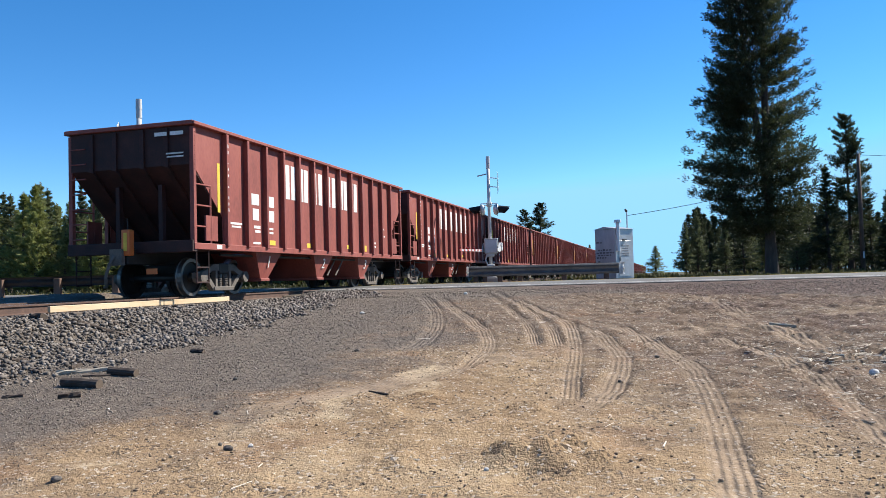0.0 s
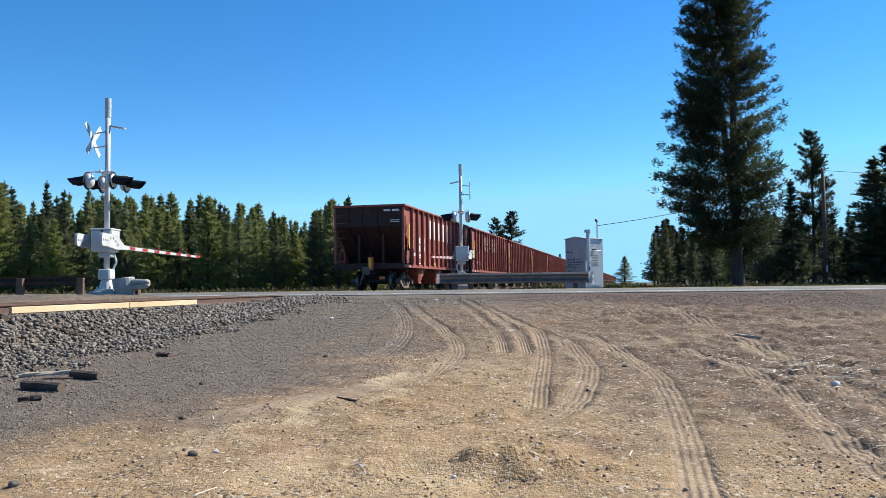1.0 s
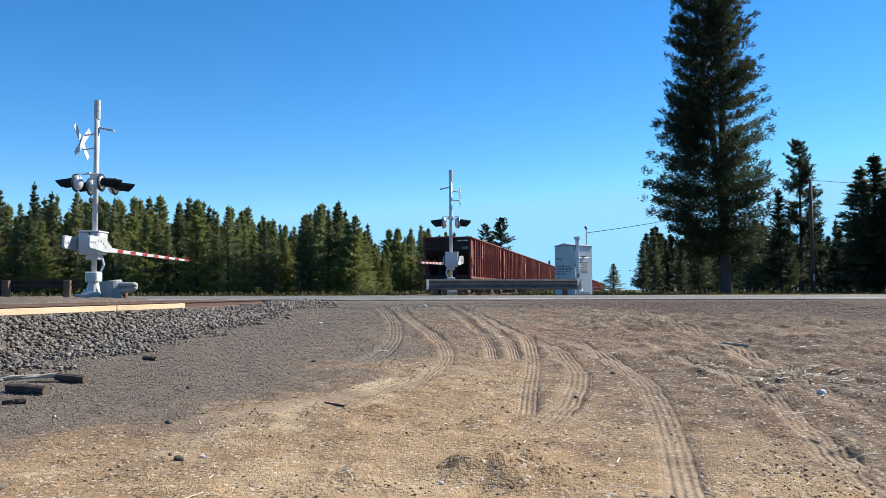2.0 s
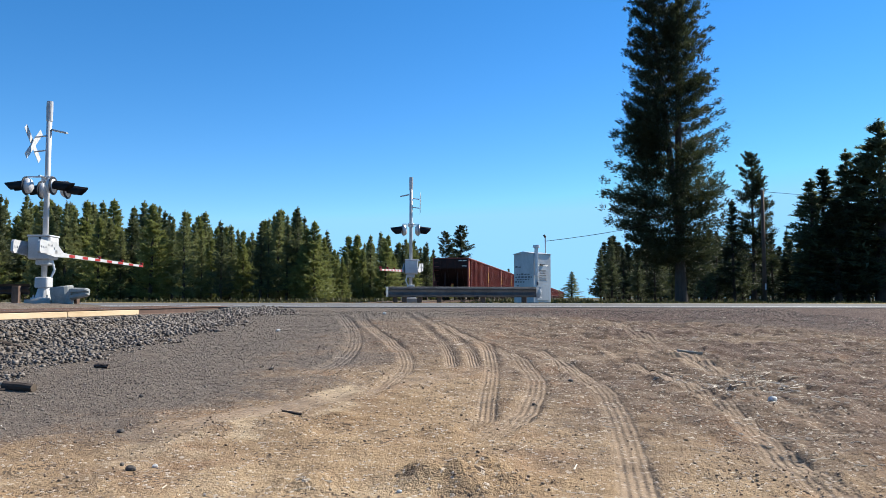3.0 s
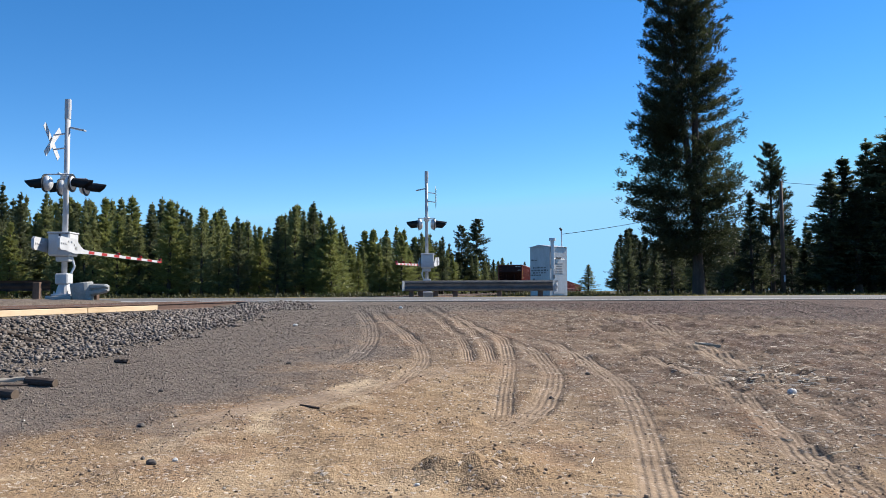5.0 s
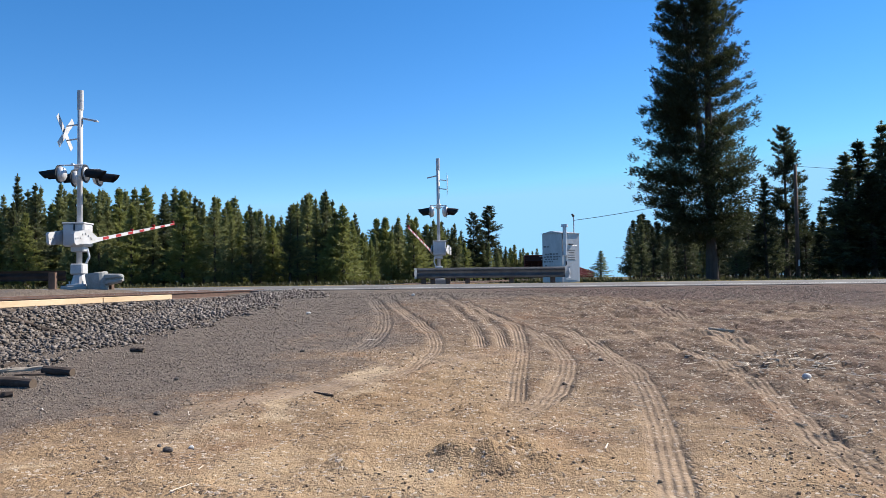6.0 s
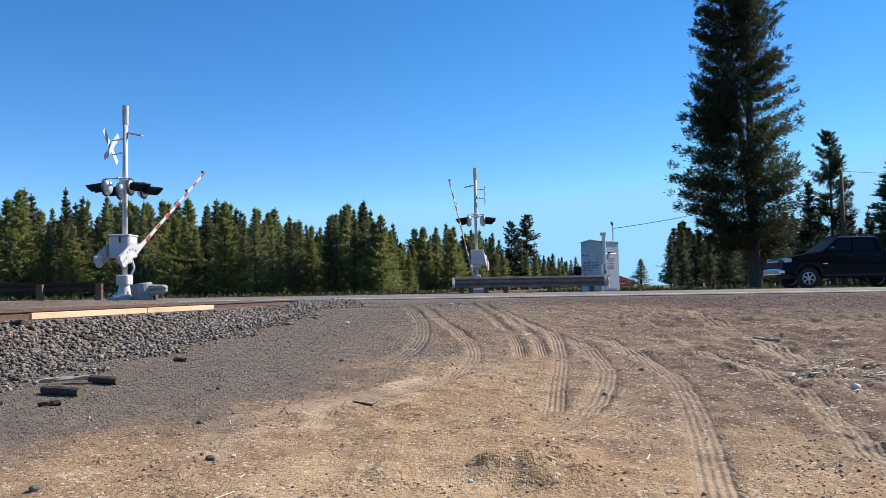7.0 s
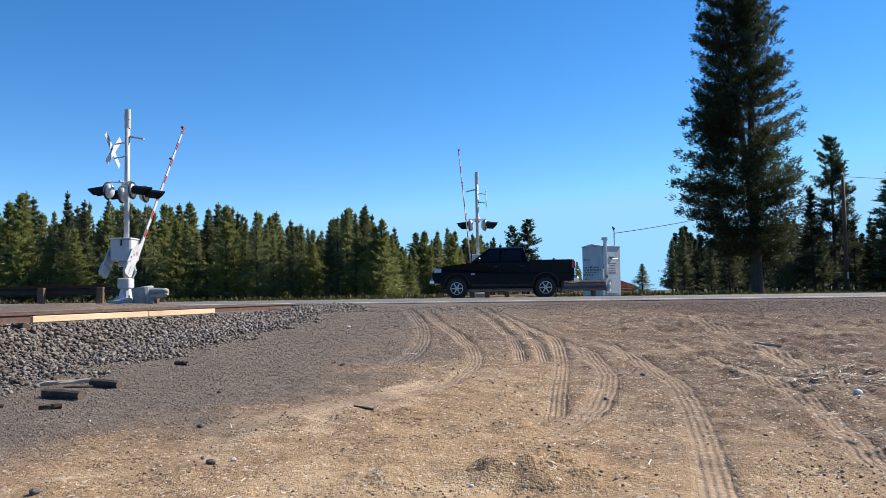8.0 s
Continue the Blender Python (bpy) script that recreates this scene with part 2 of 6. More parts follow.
    pale[near] = (1 - smooth(wide * 0.6, wide * 1.5, np.abs(d + 0.12 * fractal(X[near] * 2.2, Y[near] * 2.2, 92)))) * smooth(-0.5, 0.3, fractal(X[near] * 1.6, Y[near] * 1.6, 93)) * smooth(0, 0.06, share) * (1 - smooth(0.9, 1, share))
    nx, ny = len(xs), len(ys)
    verts = np.stack([X.ravel(), Y.ravel(), Z.ravel()], 1)
    i = np.arange(nx * ny).reshape(ny, nx)
    faces = np.stack([i[:-1, :-1].ravel(), i[:-1, 1:].ravel(), i[1:, 1:].ravel(), i[1:, :-1].ravel()], 1)
    me = bpy.data.meshes.new("ground")
    me.vertices.add(len(verts))
    me.vertices.foreach_set("co", verts.ravel())
    me.loops.add(faces.size)
    me.loops.foreach_set("vertex_index", faces.ravel())
    me.polygons.add(len(faces))
    me.polygons.foreach_set("loop_start", np.arange(0, faces.size, 4))
    me.polygons.foreach_set("use_smooth", np.ones(len(faces), dtype=bool))
    me.update(calc_edges=True)
    for name, val in (("tan", tan), ("warm", warm), ("rut", rut), ("across", across), ("verge", verge), ("cinder", cinder), ("pale", pale)):
        at = me.attributes.new(name, 'FLOAT', 'POINT')
        at.data.foreach_set("value", val.ravel().astype(np.float32))
    return me


def ground_material():
    m = bpy.data.materials.new("gravel_and_bare_earth")
    m.use_nodes = True
    nt, nd = m.node_tree, m.node_tree.nodes
    L = nt.links.new
    bsdf = nd["Principled BSDF"]
    co = nd.new("ShaderNodeTexCoord")

    def noise_tex(scale, detail=5, rough=0.6):
        n = nd.new("ShaderNodeTexNoise")
        n.inputs["Scale"].default_value, n.inputs["Detail"].default_value, n.inputs["Roughness"].default_value = scale, detail, rough
        L(co.outputs["Object"], n.inputs["Vector"])
        return n.outputs["Fac"]

    def ramp(src, stops):
        r = nd.new("ShaderNodeValToRGB")
        e = r.color_ramp.elements
        while len(e) < len(stops):
            e.new(0.5)
        for k, (p, c) in enumerate(stops):
            e[k].position, e[k].color = p, (*c, 1)
        L(src, r.inputs[0])
        return r.outputs[0]

    def attr(name):
        a = nd.new("ShaderNodeAttribute")
        a.attribute_name = name
        return a.outputs["Fac"]

    def mix(fac, a, b):
        x = nd.new("ShaderNodeMix")
        x.data_type = 'RGBA'
        L(fac, x.inputs[0]) if not isinstance(fac, float) else None
        if isinstance(fac, float):
            x.inputs[0].default_value = fac
        L(a, x.inputs[6])
        L(b, x.inputs[7])
        return x.outputs[2]

    def calc(op, a, b):
        x = nd.new("ShaderNodeMath")
        x.operation = op
        for k, w in enumerate((a, b)):
            if isinstance(w, (int, float)):
                x.inputs[k].default_value = w
            else:
                L(w, x.inputs[k])
        return x.outputs[0]
    vor = nd.new("ShaderNodeTexVoronoi")
    vor.inputs["Scale"].default_value = 38
    L(co.outputs["Object"], vor.inputs["Vector"])
    vor2 = nd.new("ShaderNodeTexVoronoi")
    vor2.inputs["Scale"].default_value = 95
    L(co.outputs["Object"], vor2.inputs["Vector"])
    sep = nd.new("ShaderNodeSeparateColor")
    L(vor.outputs["Color"], sep.inputs[0])
    grit = calc('ADD', calc('MULTIPLY', sep.outputs[0], 0.5), calc('MULTIPLY', noise_tex(160, 3), 0.5))
    big, mid, fine = noise_tex(0.7), noise_tex(4.5), noise_tex(45)
    gravel = ramp(grit, [(0.22, (0.06, 0.047, 0.038)), (0.5, (0.13, 0.105, 0.086)), (0.78, (0.215, 0.178, 0.146))])
    gravel2 = ramp(mid, [(0.3, (0.098, 0.077, 0.062)), (0.7, (0.165, 0.134, 0.108))])
    gravel = mix(0.45, gravel, gravel2)
    earth = ramp(calc('ADD', calc('MULTIPLY', mid, 0.55), calc('MULTIPLY', fine, 0.5)), [(0.3, (0.066, 0.041, 0.027)), (0.48, (0.132, 0.088, 0.058)), (0.7, (0.215, 0.15, 0.101))])
    ochre = ramp(calc('ADD', calc('MULTIPLY', big, 0.5), calc('MULTIPLY', fine, 0.5)), [(0.32, (0.19, 0.118, 0.064)), (0.5, (0.315, 0.215, 0.122)), (0.66, (0.44, 0.33, 0.205))])
    pack = ramp(fine, [(0.3, (0.205, 0.149, 0.104)), (0.7, (0.3, 0.225, 0.161))])
    cream = ramp(fine, [(0.3, (0.36, 0.265, 0.16)), (0.7, (0.58, 0.46, 0.31))])
    speck = ramp(calc('ADD', calc('MULTIPLY', grit, 0.6), calc('MULTIPLY', big, 0.4)), [(0.50, (0, 0, 0)), (0.62, (1, 1, 1))])
    warm = calc('MULTIPLY', attr("warm"), calc('ADD', 0.5, calc('MULTIPLY', mid, 0.9)))
    soil = mix(warm, earth, ochre)
    # rusty patches, dark crumbs and pale grit
    soil = mix(calc('MULTIPLY', ramp(noise_tex(1.1, 3, 0.5), [(0.56, (0, 0, 0)), (0.7, (1, 1, 1))]), 0.5), soil, ramp(fine, [(0.3, (0.17, 0.088, 0.045)), (0.7, (0.29, 0.165, 0.09))]))
    crumb = calc('MULTIPLY', ramp(sep.outputs[1], [(0.8, (0, 0, 0)), (0.84, (1, 1, 1))]), ramp(noise_tex(2.6, 4, 0.6), [(0.45, (0, 0, 0)), (0.6, (1, 1, 1))]))
    soil = mix(calc('MULTIPLY', crumb, 0.85), soil, ramp(mid, [(0.3, (0.05, 0.036, 0.027)), (0.7, (0.1, 0.073, 0.054))]))
    grit_pale = ramp(sep.outputs[2], [(0.92, (0, 0, 0)), (0.935, (1, 1, 1))])
    soil = mix(calc('MULTIPLY', grit_pale, 0.75), soil, ramp(fine, [(0.3, (0.36, 0.3, 0.23)), (0.7, (0.55, 0.48, 0.4))]))
    soil = mix(calc('MULTIPLY', attr("pale"), 0.8), soil, cream)
    soil = mix(calc('MULTIPLY', attr("rut"), 0.75), soil, pack)
    rough_edge = calc('ADD', attr("tan"), calc('MULTIPLY', calc('SUBTRACT', noise_tex(14), 0.5), 0.9))
    rough_edge = ramp(rough_edge, [(0.25, (0, 0, 0)), (0.75, (1, 1, 1))])
    blotch = ramp(noise_tex(1.7, 6, 0.7), [(0.5, (0, 0, 0)), (0.64, (1, 1, 1))])
    dusted = mix(calc('MULTIPLY', calc('ADD', calc('MULTIPLY', speck, 0.4), calc('MULTIPLY', blotch, 0.32)), calc('SUBTRACT', 1.0, calc('MAXIMUM', attr("rut"), calc('MULTIPLY', attr("warm"), 0.75)))), soil, gravel)
    col = mix(rough_edge, gravel, dusted)
    grass = ramp(calc('ADD', calc('MULTIPLY', big, 0.5), calc('MULTIPLY', mid, 0.5)), [(0.3, (0.035, 0.036, 0.018)), (0.5, (0.07, 0.062, 0.034)), (0.7, (0.12, 0.1, 0.06))])
    cind = ramp(grit, [(0.25, (0.04, 0.023, 0.02)), (0.5, (0.084, 0.052, 0.043)), (0.75, (0.15, 0.1, 0.083))])
    col = mix(calc('MULTIPLY', attr("cinder"), 0.8), col, cind)
    col = mix(attr("verge"), col, grass)
    L(col, bsdf.inputs["Base Color"])
    bsdf.inputs["Roughness"].default_value = 0.95
    bsdf.inputs["Specular IOR Level"].default_value = 0.15
    # relief: gravel grains, fine soil, tyre bars in the ruts
    wave = calc('SINE', calc('MULTIPLY', attr("across"), 15.0), 0.0)
    tread = calc('MULTIPLY', calc('MULTIPLY', wave, attr("rut")), 0.22)
    h = calc('ADD', calc('MULTIPLY', vor.outputs["Distance"], -0.3), calc('MULTIPLY', fine, 0.45))
    h = calc('ADD', h, calc('MULTIPLY', vor2.outputs["Distance"], -0.3))
    h = calc('ADD', calc('ADD', h, calc('MULTIPLY', mid, 2.2)), calc('MULTIPLY', noise_tex(17, 4, 0.7), 0.95))
    # packed earth in the ruts is smoother
    h = calc('MULTIPLY', h, calc('SUBTRACT', 1.0, calc('MAXIMUM', calc('MULTIPLY', attr("rut"), 0.6), calc('MULTIPLY', attr("tan"), 0.12))))
    h = calc('ADD', h, tread)
    b = nd.new("ShaderNodeBump")
    b.inputs["Strength"].default_value, b.inputs["Distance"].default_value = 0.95, 0.026
    L(h, b.inputs["Height"])
    L(b.outputs[0], bsdf.inputs["Normal"])
    return m


ground_mat = ground_material()
gm = build_ground()
gm.materials.append(ground_mat)
ground = tagged(new("ground", gm), "grey gravel and tan bare earth with tyre ruts", "ground", kind="structure")

# ---- road ----
asphalt = material("worn_asphalt", [(0.06, 0.058, 0.056), (0.1, 0.097, 0.093), (0.15, 0.145, 0.14)], scale=0.8, fine=55, rough=0.9, bump=0.3, spread=0.2)
line_white = material("road_paint_white", [(0.5, 0.49, 0.47), (0.75, 0.74, 0.72)], scale=3, fine=50, rough=0.7, bump=0.1)
line_yellow = material("road_paint_yellow", [(0.5, 0.32, 0.04), (0.68, 0.46, 0.07)], scale=3, fine=50, rough=0.7, bump=0.1)


def road_strip(v0, v1, lift, u0, u1, mat, name, thick=0.2, n=40, cuts=8):
    bm = bmesh.new()
    us = np.linspace(u0, u1, n + 1)
    vs = np.linspace(v0, v1, cuts + 1)
    top = [[bm.verts.new(at_road(u, v, road_z(v) + lift)) for v in vs] for u in us]
    for i in range(n):
        for j in range(cuts):
            bm.faces.new((top[i][j], top[i + 1][j], top[i + 1][j + 1], top[i][j + 1]))
    if thick:
        low = [[bm.verts.new(at_road(u, v, road_z(v) + lift - thick)) for v in (v0, v1)] for u in us]
        for i in range(n):
            bm.faces.new((low[i][0], low[i + 1][0], top[i + 1][0], top[i][0]))
            bm.faces.new((top[i][-1], top[i + 1][-1], low[i + 1][1], low[i][1]))
    bmesh.ops.recalc_face_normals(bm, faces=bm.faces)
    return mesh_of(name, bm, mat)


road = tagged(new("road", road_strip(ROAD_V - ROAD_HALF, ROAD_V + ROAD_HALF, 0, -260, 260, asphalt, "road")), "grey worn two-lane asphalt road with a slight crown", "road", kind="structure")
for v0, v1, mt in ((ROAD_V - 3.75, ROAD_V - 3.6, line_white), (ROAD_V + 3.6, ROAD_V + 3.75, line_white), (ROAD_V - 0.2, ROAD_V - 0.1, line_yellow), (ROAD_V + 0.1, ROAD_V + 0.2, line_yellow)):
    o = new("lane_line", road_strip(v0, v1, 0.005, -260, 260, mt, "lane_line", 0, 40, 1))
    o.parent = road

# ---- railway track ----
rail_rust = material("rusty_rail_steel", [(0.05, 0.028, 0.02), (0.095, 0.052, 0.037), (0.15, 0.088, 0.065)], scale=5, fine=40, rough=0.8, bump=0.2)
rail_top = material("rail_head_steel", [(0.3, 0.28, 0.26), (0.45, 0.43, 0.41)], scale=8, fine=60, rough=0.35, metal=0.9, bump=0.05)
tie_wood = material("creosoted_tie", [(0.03, 0.022, 0.017), (0.075, 0.055, 0.042), (0.13, 0.1, 0.08)], scale=4, fine=30, rough=0.9, bump=0.5, per_piece=0.4)
plank_wood = material("fresh_sawn_plank", [(0.42, 0.29, 0.16), (0.58, 0.43, 0.27), (0.68, 0.53, 0.36)], scale=3, fine=25, rough=0.8, bump=0.3, stretch=(0.2, 1, 1))
rubber = material("black_crossing_rubber", [(0.012, 0.012, 0.012), (0.03, 0.03, 0.03)], scale=5, fine=60, rough=0.8, bump=0.3)
TRACK_M = pose(*at_track(0, TRACK_Q), 0, 0, 74.0)
track = thing("railway_track", "single rusty railway track on wooden ties and grey ballast", "railway track", TRACK_M, kind="structure")
for y in (-0.755, 0.755):
    prof = [(-0.07, -0.17), (0.07, -0.17), (0.07, -0.155), (0.012, -0.14), (0.012, -0.04), (0.036, -0.032), (0.036, -0.004), (0.028, 0.0), (-0.028, 0.0), (-0.036, -0.004), (-0.036, -0.032), (-0.012, -0.04), (-0.012, -0.14), (-0.07, -0.155)]
    bm = bmesh.new()
    a = [bm.verts.new((-120, y + p[0], p[1])) for p in prof]
    b = [bm.verts.new((900, y + p[0], p[1])) for p in prof]
    for k in range(len(prof)):
        f = bm.faces.new((a[k], a[(k + 1) % len(prof)], b[(k + 1) % len(prof)], b[k]))
        f.material_index = 1 if k in (7,) else 0
    bmesh.ops.recalc_face_normals(bm, faces=bm.faces)
    part("rail", bm, [rail_rust, rail_top], track)
rng = np.random.default_rng(4)
tie = None
for k in range(130):
    s = -8 + 0.5 * k
    if 21.3 < s < 33.2:
        continue
    mm = pose(s, rng.normal(0, 0.03), -0.17 + rng.normal(0, 0.006), 0, 0, rng.normal(0, 0.8))
    tie = part("tie", boxed(-0.11, 0.11, -1.28, 1.28, -0.17, 0.0, 0.012), tie_wood, track, "", mm) if tie is None else again(tie, mm)
# crossing panels between and beside the rails
for y0, y1 in ((-1.35, -0.86), (-0.64, 0.64), (0.86, 1.35)):
    for k in range(4):
        part("crossing_panel", boxed(21.4 + 2.95 * k, 24.32 + 2.95 * k, y0, y1, -0.17, -0.012, 0.01), rubber, track, "black rubber crossing panel")
for s0, s1 in ((10.7, 13.78), (13.8, 16.3)):
    part("plank", boxed(s0, s1, -0.98, -0.92, -0.155, -0.045, 0.005), plank_wood, track, "pale fresh-sawn plank beside the rail")

# ---- loose stone, chips and wood on the ground ----
GX, GY = axis(-9.0, 9.0, 0.05, 3500, 1.16), axis(3.6, 22.5, 0.055, 3500, 1.16)
GZ = np.zeros(len(gm.vertices) * 3)
gm.vertices.foreach_get("co", GZ)
GZ = GZ.reshape(len(GY), len(GX), 3)[:, :, 2]


def ground_z(x, y):
    i = np.clip(np.searchsorted(GX, x) - 1, 0, len(GX) - 2)
    j = np.clip(np.searchsorted(GY, y) - 1, 0, len(GY) - 2)
    fx, fy = (x - GX[i]) / (GX[i + 1] - GX[i]), (y - GY[j]) / (GY[j + 1] - GY[j])
    return (GZ[j, i] * (1 - fx) + GZ[j, i + 1] * fx) * (1 - fy) + (GZ[j + 1, i] * (1 - fx) + GZ[j + 1, i + 1] * fx) * fy


OCT_V = np.array([(1, 0, 0), (0, 1, 0), (-1, 0, 0), (0, -1, 0), (0, 0, 1), (0, 0, -1)], float)
OCT_F = np.array([(0, 1, 4), (1, 2, 4), (2, 3, 4), (3, 0, 4), (1, 0, 5), (2, 1, 5), (3, 2, 5), (0, 3, 5)])
CUBE_V = np.array([(x, y, z) for x in (-0.7, 0.7) for y in (-0.7, 0.7) for z in (-0.7, 0.7)], float)
CUBE_F = np.array([(0, 1, 3), (0, 3, 2), (4, 6, 7), (4, 7, 5), (0, 4, 5), (0, 5, 1), (2, 3, 7), (2, 7, 6), (0, 2, 6), (0, 6, 4), (1, 5, 7), (1, 7, 3)])


def scatter(name, pos, size, rng, mat, base_v, base_f, rough=0.3, flat=0.75):
    """Many broken stones in one mesh."""
    n, k = len(pos), len(base_v)
    v = base_v[None] * (1 + rough * (rng.random((n, k, 1)) - 0.5) * 2)
    sc = np.stack([0.75 + 0.6 * rng.random(n), 0.7 + 0.5 * rng.random(n), flat * (0.6 + 0.6 * rng.random(n))], 1)
    v = v * sc[:, None] * size[:, None, None]
    a, b = rng.random(n) * 6.283, (rng.random(n) - 0.5) * 2.2
    ca, sa, cb, sb = np.cos(a)[:, None], np.sin(a)[:, None], np.cos(b)[:, None], np.sin(b)[:, None]
    x, y, z = v[:, :, 0], v[:, :, 1], v[:, :, 2]
    y, z = y * cb - z * sb, y * sb + z * cb
    x, y = x * ca - y * sa, x * sa + y * ca
    v = np.stack([x, y, z], 2) + pos[:, None]
    f = base_f[None] + (np.arange(n) * k)[:, None, None]
    f = f.reshape(-1, 3)
    me = bpy.data.meshes.new(name)
    me.vertices.add(n * k)
    me.vertices.foreach_set("co", v.ravel())
    me.loops.add(f.size)
    me.loops.foreach_set("vertex_index", f.ravel())
    me.polygons.add(len(f))
    me.polygons.foreach_set("loop_start", np.arange(0, f.size, 3))
    me.update(calc_edges=True)
    me.materials.append(mat)
    return new(name, me)


ballast_mat = material("crushed_grey_ballast", [(0.045, 0.036, 0.031), (0.12, 0.1, 0.086), (0.25, 0.217, 0.19)], scale=3, fine=60, rough=0.9, bump=0.3, per_piece=0.65)
pebble_mat = material("mixed_gravel_stones", [(0.08, 0.064, 0.052), (0.16, 0.132, 0.108), (0.29, 0.245, 0.2)], scale=3, fine=60, rough=0.9, bump=0.2, per_piece=0.7)
clod_mat = material("dry_earth_clods", [(0.13, 0.088, 0.058), (0.24, 0.17, 0.113), (0.38, 0.29, 0.2)], scale=3, fine=40, rough=0.95, bump=0.3, per_piece=0.6)
rng = np.random.default_rng(31)
# ballast: the shoulder and slope towards the yard, the crib between the rails, the far shoulder
n = 60000
s = -7 + 29.5 * rng.random(n)
w = rng.random(n)
q = 9.75 - 3.0 * w ** 0.9
p = s[:, None] * np.array(ALONG[:2]) + q[:, None] * np.array(ACROSS[:2])
lim = np.interp(s, [-7, 8, 14, 19, 22.5], [7.4, 7.45, 7.5, 8.0, 9.2]) + 0.35 * value_noise(s * 1.3, s * 0, 3)
keep = (q > lim + 0.25 - 0.9 * rng.random(n) ** 4) & (q < 9.75)
p, q1 = p[keep], q[keep]
z = ground_z(p[:, 0], p[:, 1])
size = 0.015 + 0.028 * rng.random(len(p)) ** 2.0
lift = np.where(rng.random(len(p)) < 0.35, 0.8, 0.2) * size
tagged(scatter("ballast", np.column_stack([p, z + lift]), size, rng, ballast_mat, CUBE_V, CUBE_F, 0.42, 0.62), "crushed grey stone ballast along the track", "ballast", kind="stuff")
n = 16000
s = np.where(rng.random(n) < 0.8, -7 + 28.5 * rng.random(n), 33 + 40 * rng.random(n))
q = 9.7 + 3.4 * rng.random(n)
p = s[:, None] * np.array(ALONG[:2]) + q[:, None] * np.array(ACROSS[:2])
clear = (np.abs(q - TRACK_Q + 0.755) > 0.1) & (np.abs(q - TRACK_Q - 0.755) > 0.1)
p = p[clear]
size = 0.03 + 0.03 * rng.random(len(p))
tagged(scatter("track_ballast", np.column_stack([p, np.full(len(p), -0.2) + 0.02 * rng.random(len(p))]), size, rng, ballast_mat, OCT_V, OCT_F, 0.2), "grey ballast between and beside the rails", "ballast", kind="stuff")
# gravel on the yard
n = 62000
y = 4.0 + 17 * rng.random(n) ** 1.5
x = (rng.random(n) * 2 - 1) * (1.5 + 0.62 * y)
tan, warm = tan_share(x, y)
q = x * ACROSS.x + y * ACROSS.y
keep = (rng.random(n) > 0.93 * tan) & (q < 8.9) & (np.abs(x) < 12)
x, y, t2 = x[keep], y[keep], tan[keep]
size = 0.0035 + 0.009 * rng.random(len(x)) ** 4 * (1 - 0.6 * t2) + 0.00055 * y * (1 - 0.4 * t2)
tagged(scatter("gravel", np.column_stack([x, y, ground_z(x, y) + size * 0.3]), size, rng, pebble_mat, OCT_V, OCT_F, 0.25), "loose small grey gravel stones", "gravel", kind="stuff")
n = 20000
y = 4.0 + 13 * rng.random(n) ** 1.4
x = (rng.random(n) * 2 - 1) * (1.5 + 0.62 * y)
tan, warm = tan_share(x, y)
lump = smooth(-0.1, 0.7, fractal(x * 1.1, y * 1.1, 51))
keep = (rng.random(n) < tan * (0.15 + 0.85 * lump))
x, y = x[keep], y[keep]
size = 0.003 + 0.010 * rng.random(len(x)) ** 5 + 0.0003 * y
tagged(scatter("earth_clods", np.column_stack([x, y, ground_z(x, y) + size * 0.3]), size, rng, clod_mat, CUBE_V, CUBE_F, 0.4), "crumbled dry earth clods", "soil", kind="stuff")

# wood chips, bark and twigs
chip_mat = material("weathered_wood_chips", [(0.26, 0.21, 0.155), (0.46, 0.39, 0.3), (0.68, 0.6, 0.5)], scale=5, fine=40, rough=0.9, bump=0.2, per_piece=0.8)


def sticks(name, x, y, length, thick, rng, mat):
    n = len(x)
    a = rng.random(n) * 3.1416
    z = ground_z(x, y)
    base = np.array([(-0.5, -0.5, 0), (-0.5, 0.5, 0), (-0.5, 0, 0.4), (0.5, -0.35, 0), (0.5, 0.35, 0), (0.5, 0, 0.35)])
    f = np.array([(0, 1, 2), (3, 5, 4), (0, 3, 4), (0, 4, 1), (1, 4, 5), (1, 5, 2), (2, 5, 3), (2, 3, 0)])
    v = base[None] * np.stack([length, thick, thick * 0.8], 1)[:, None]
    v[:, 3:, 2] += (rng.random(n) * 0.05 * length)[:, None]
    ca, sa = np.cos(a)[:, None], np.sin(a)[:, None]
    X, Y = v[:, :, 0] * ca - v[:, :, 1] * sa + x[:, None], v[:, :, 0] * sa + v[:, :, 1] * ca + y[:, None]
    v = np.stack([X, Y, v[:, :, 2] + z[:, None] + 0.002], 2)
    ff = (f[None] + (np.arange(n) * 6)[:, None, None]).reshape(-1, 3)
    return new(name, mesh_from(name, v.reshape(-1, 3), ff, mat))


n = 3800
y = 4.0 + 14 * rng.random(n) ** 1.2
x = -2 + (rng.random(n) ** 0.6) * (3.5 + 0.62 * y)
dens = smooth(0.0, 4.0, x - 0.2 * (10 - y)) * smooth(-0.6, 0.5, fractal(x * 0.8, y * 0.8, 61)) + 0.12
keep = rng.random(n) < dens
x, y = x[keep], y[keep]
tagged(sticks("wood_litter", x, y, 0.03 + 0.2 * rng.random(len(x)) ** 3, 0.006 + 0.013 * rng.random(len(x)) ** 2, rng, chip_mat), "scattered pale wood chips and twigs on the earth", "wood chips", kind="stuff")
n = 260
x, y = 4.75 + 0.55 * rng.normal(size=n), 8.9 + 0.55 * rng.normal(size=n)
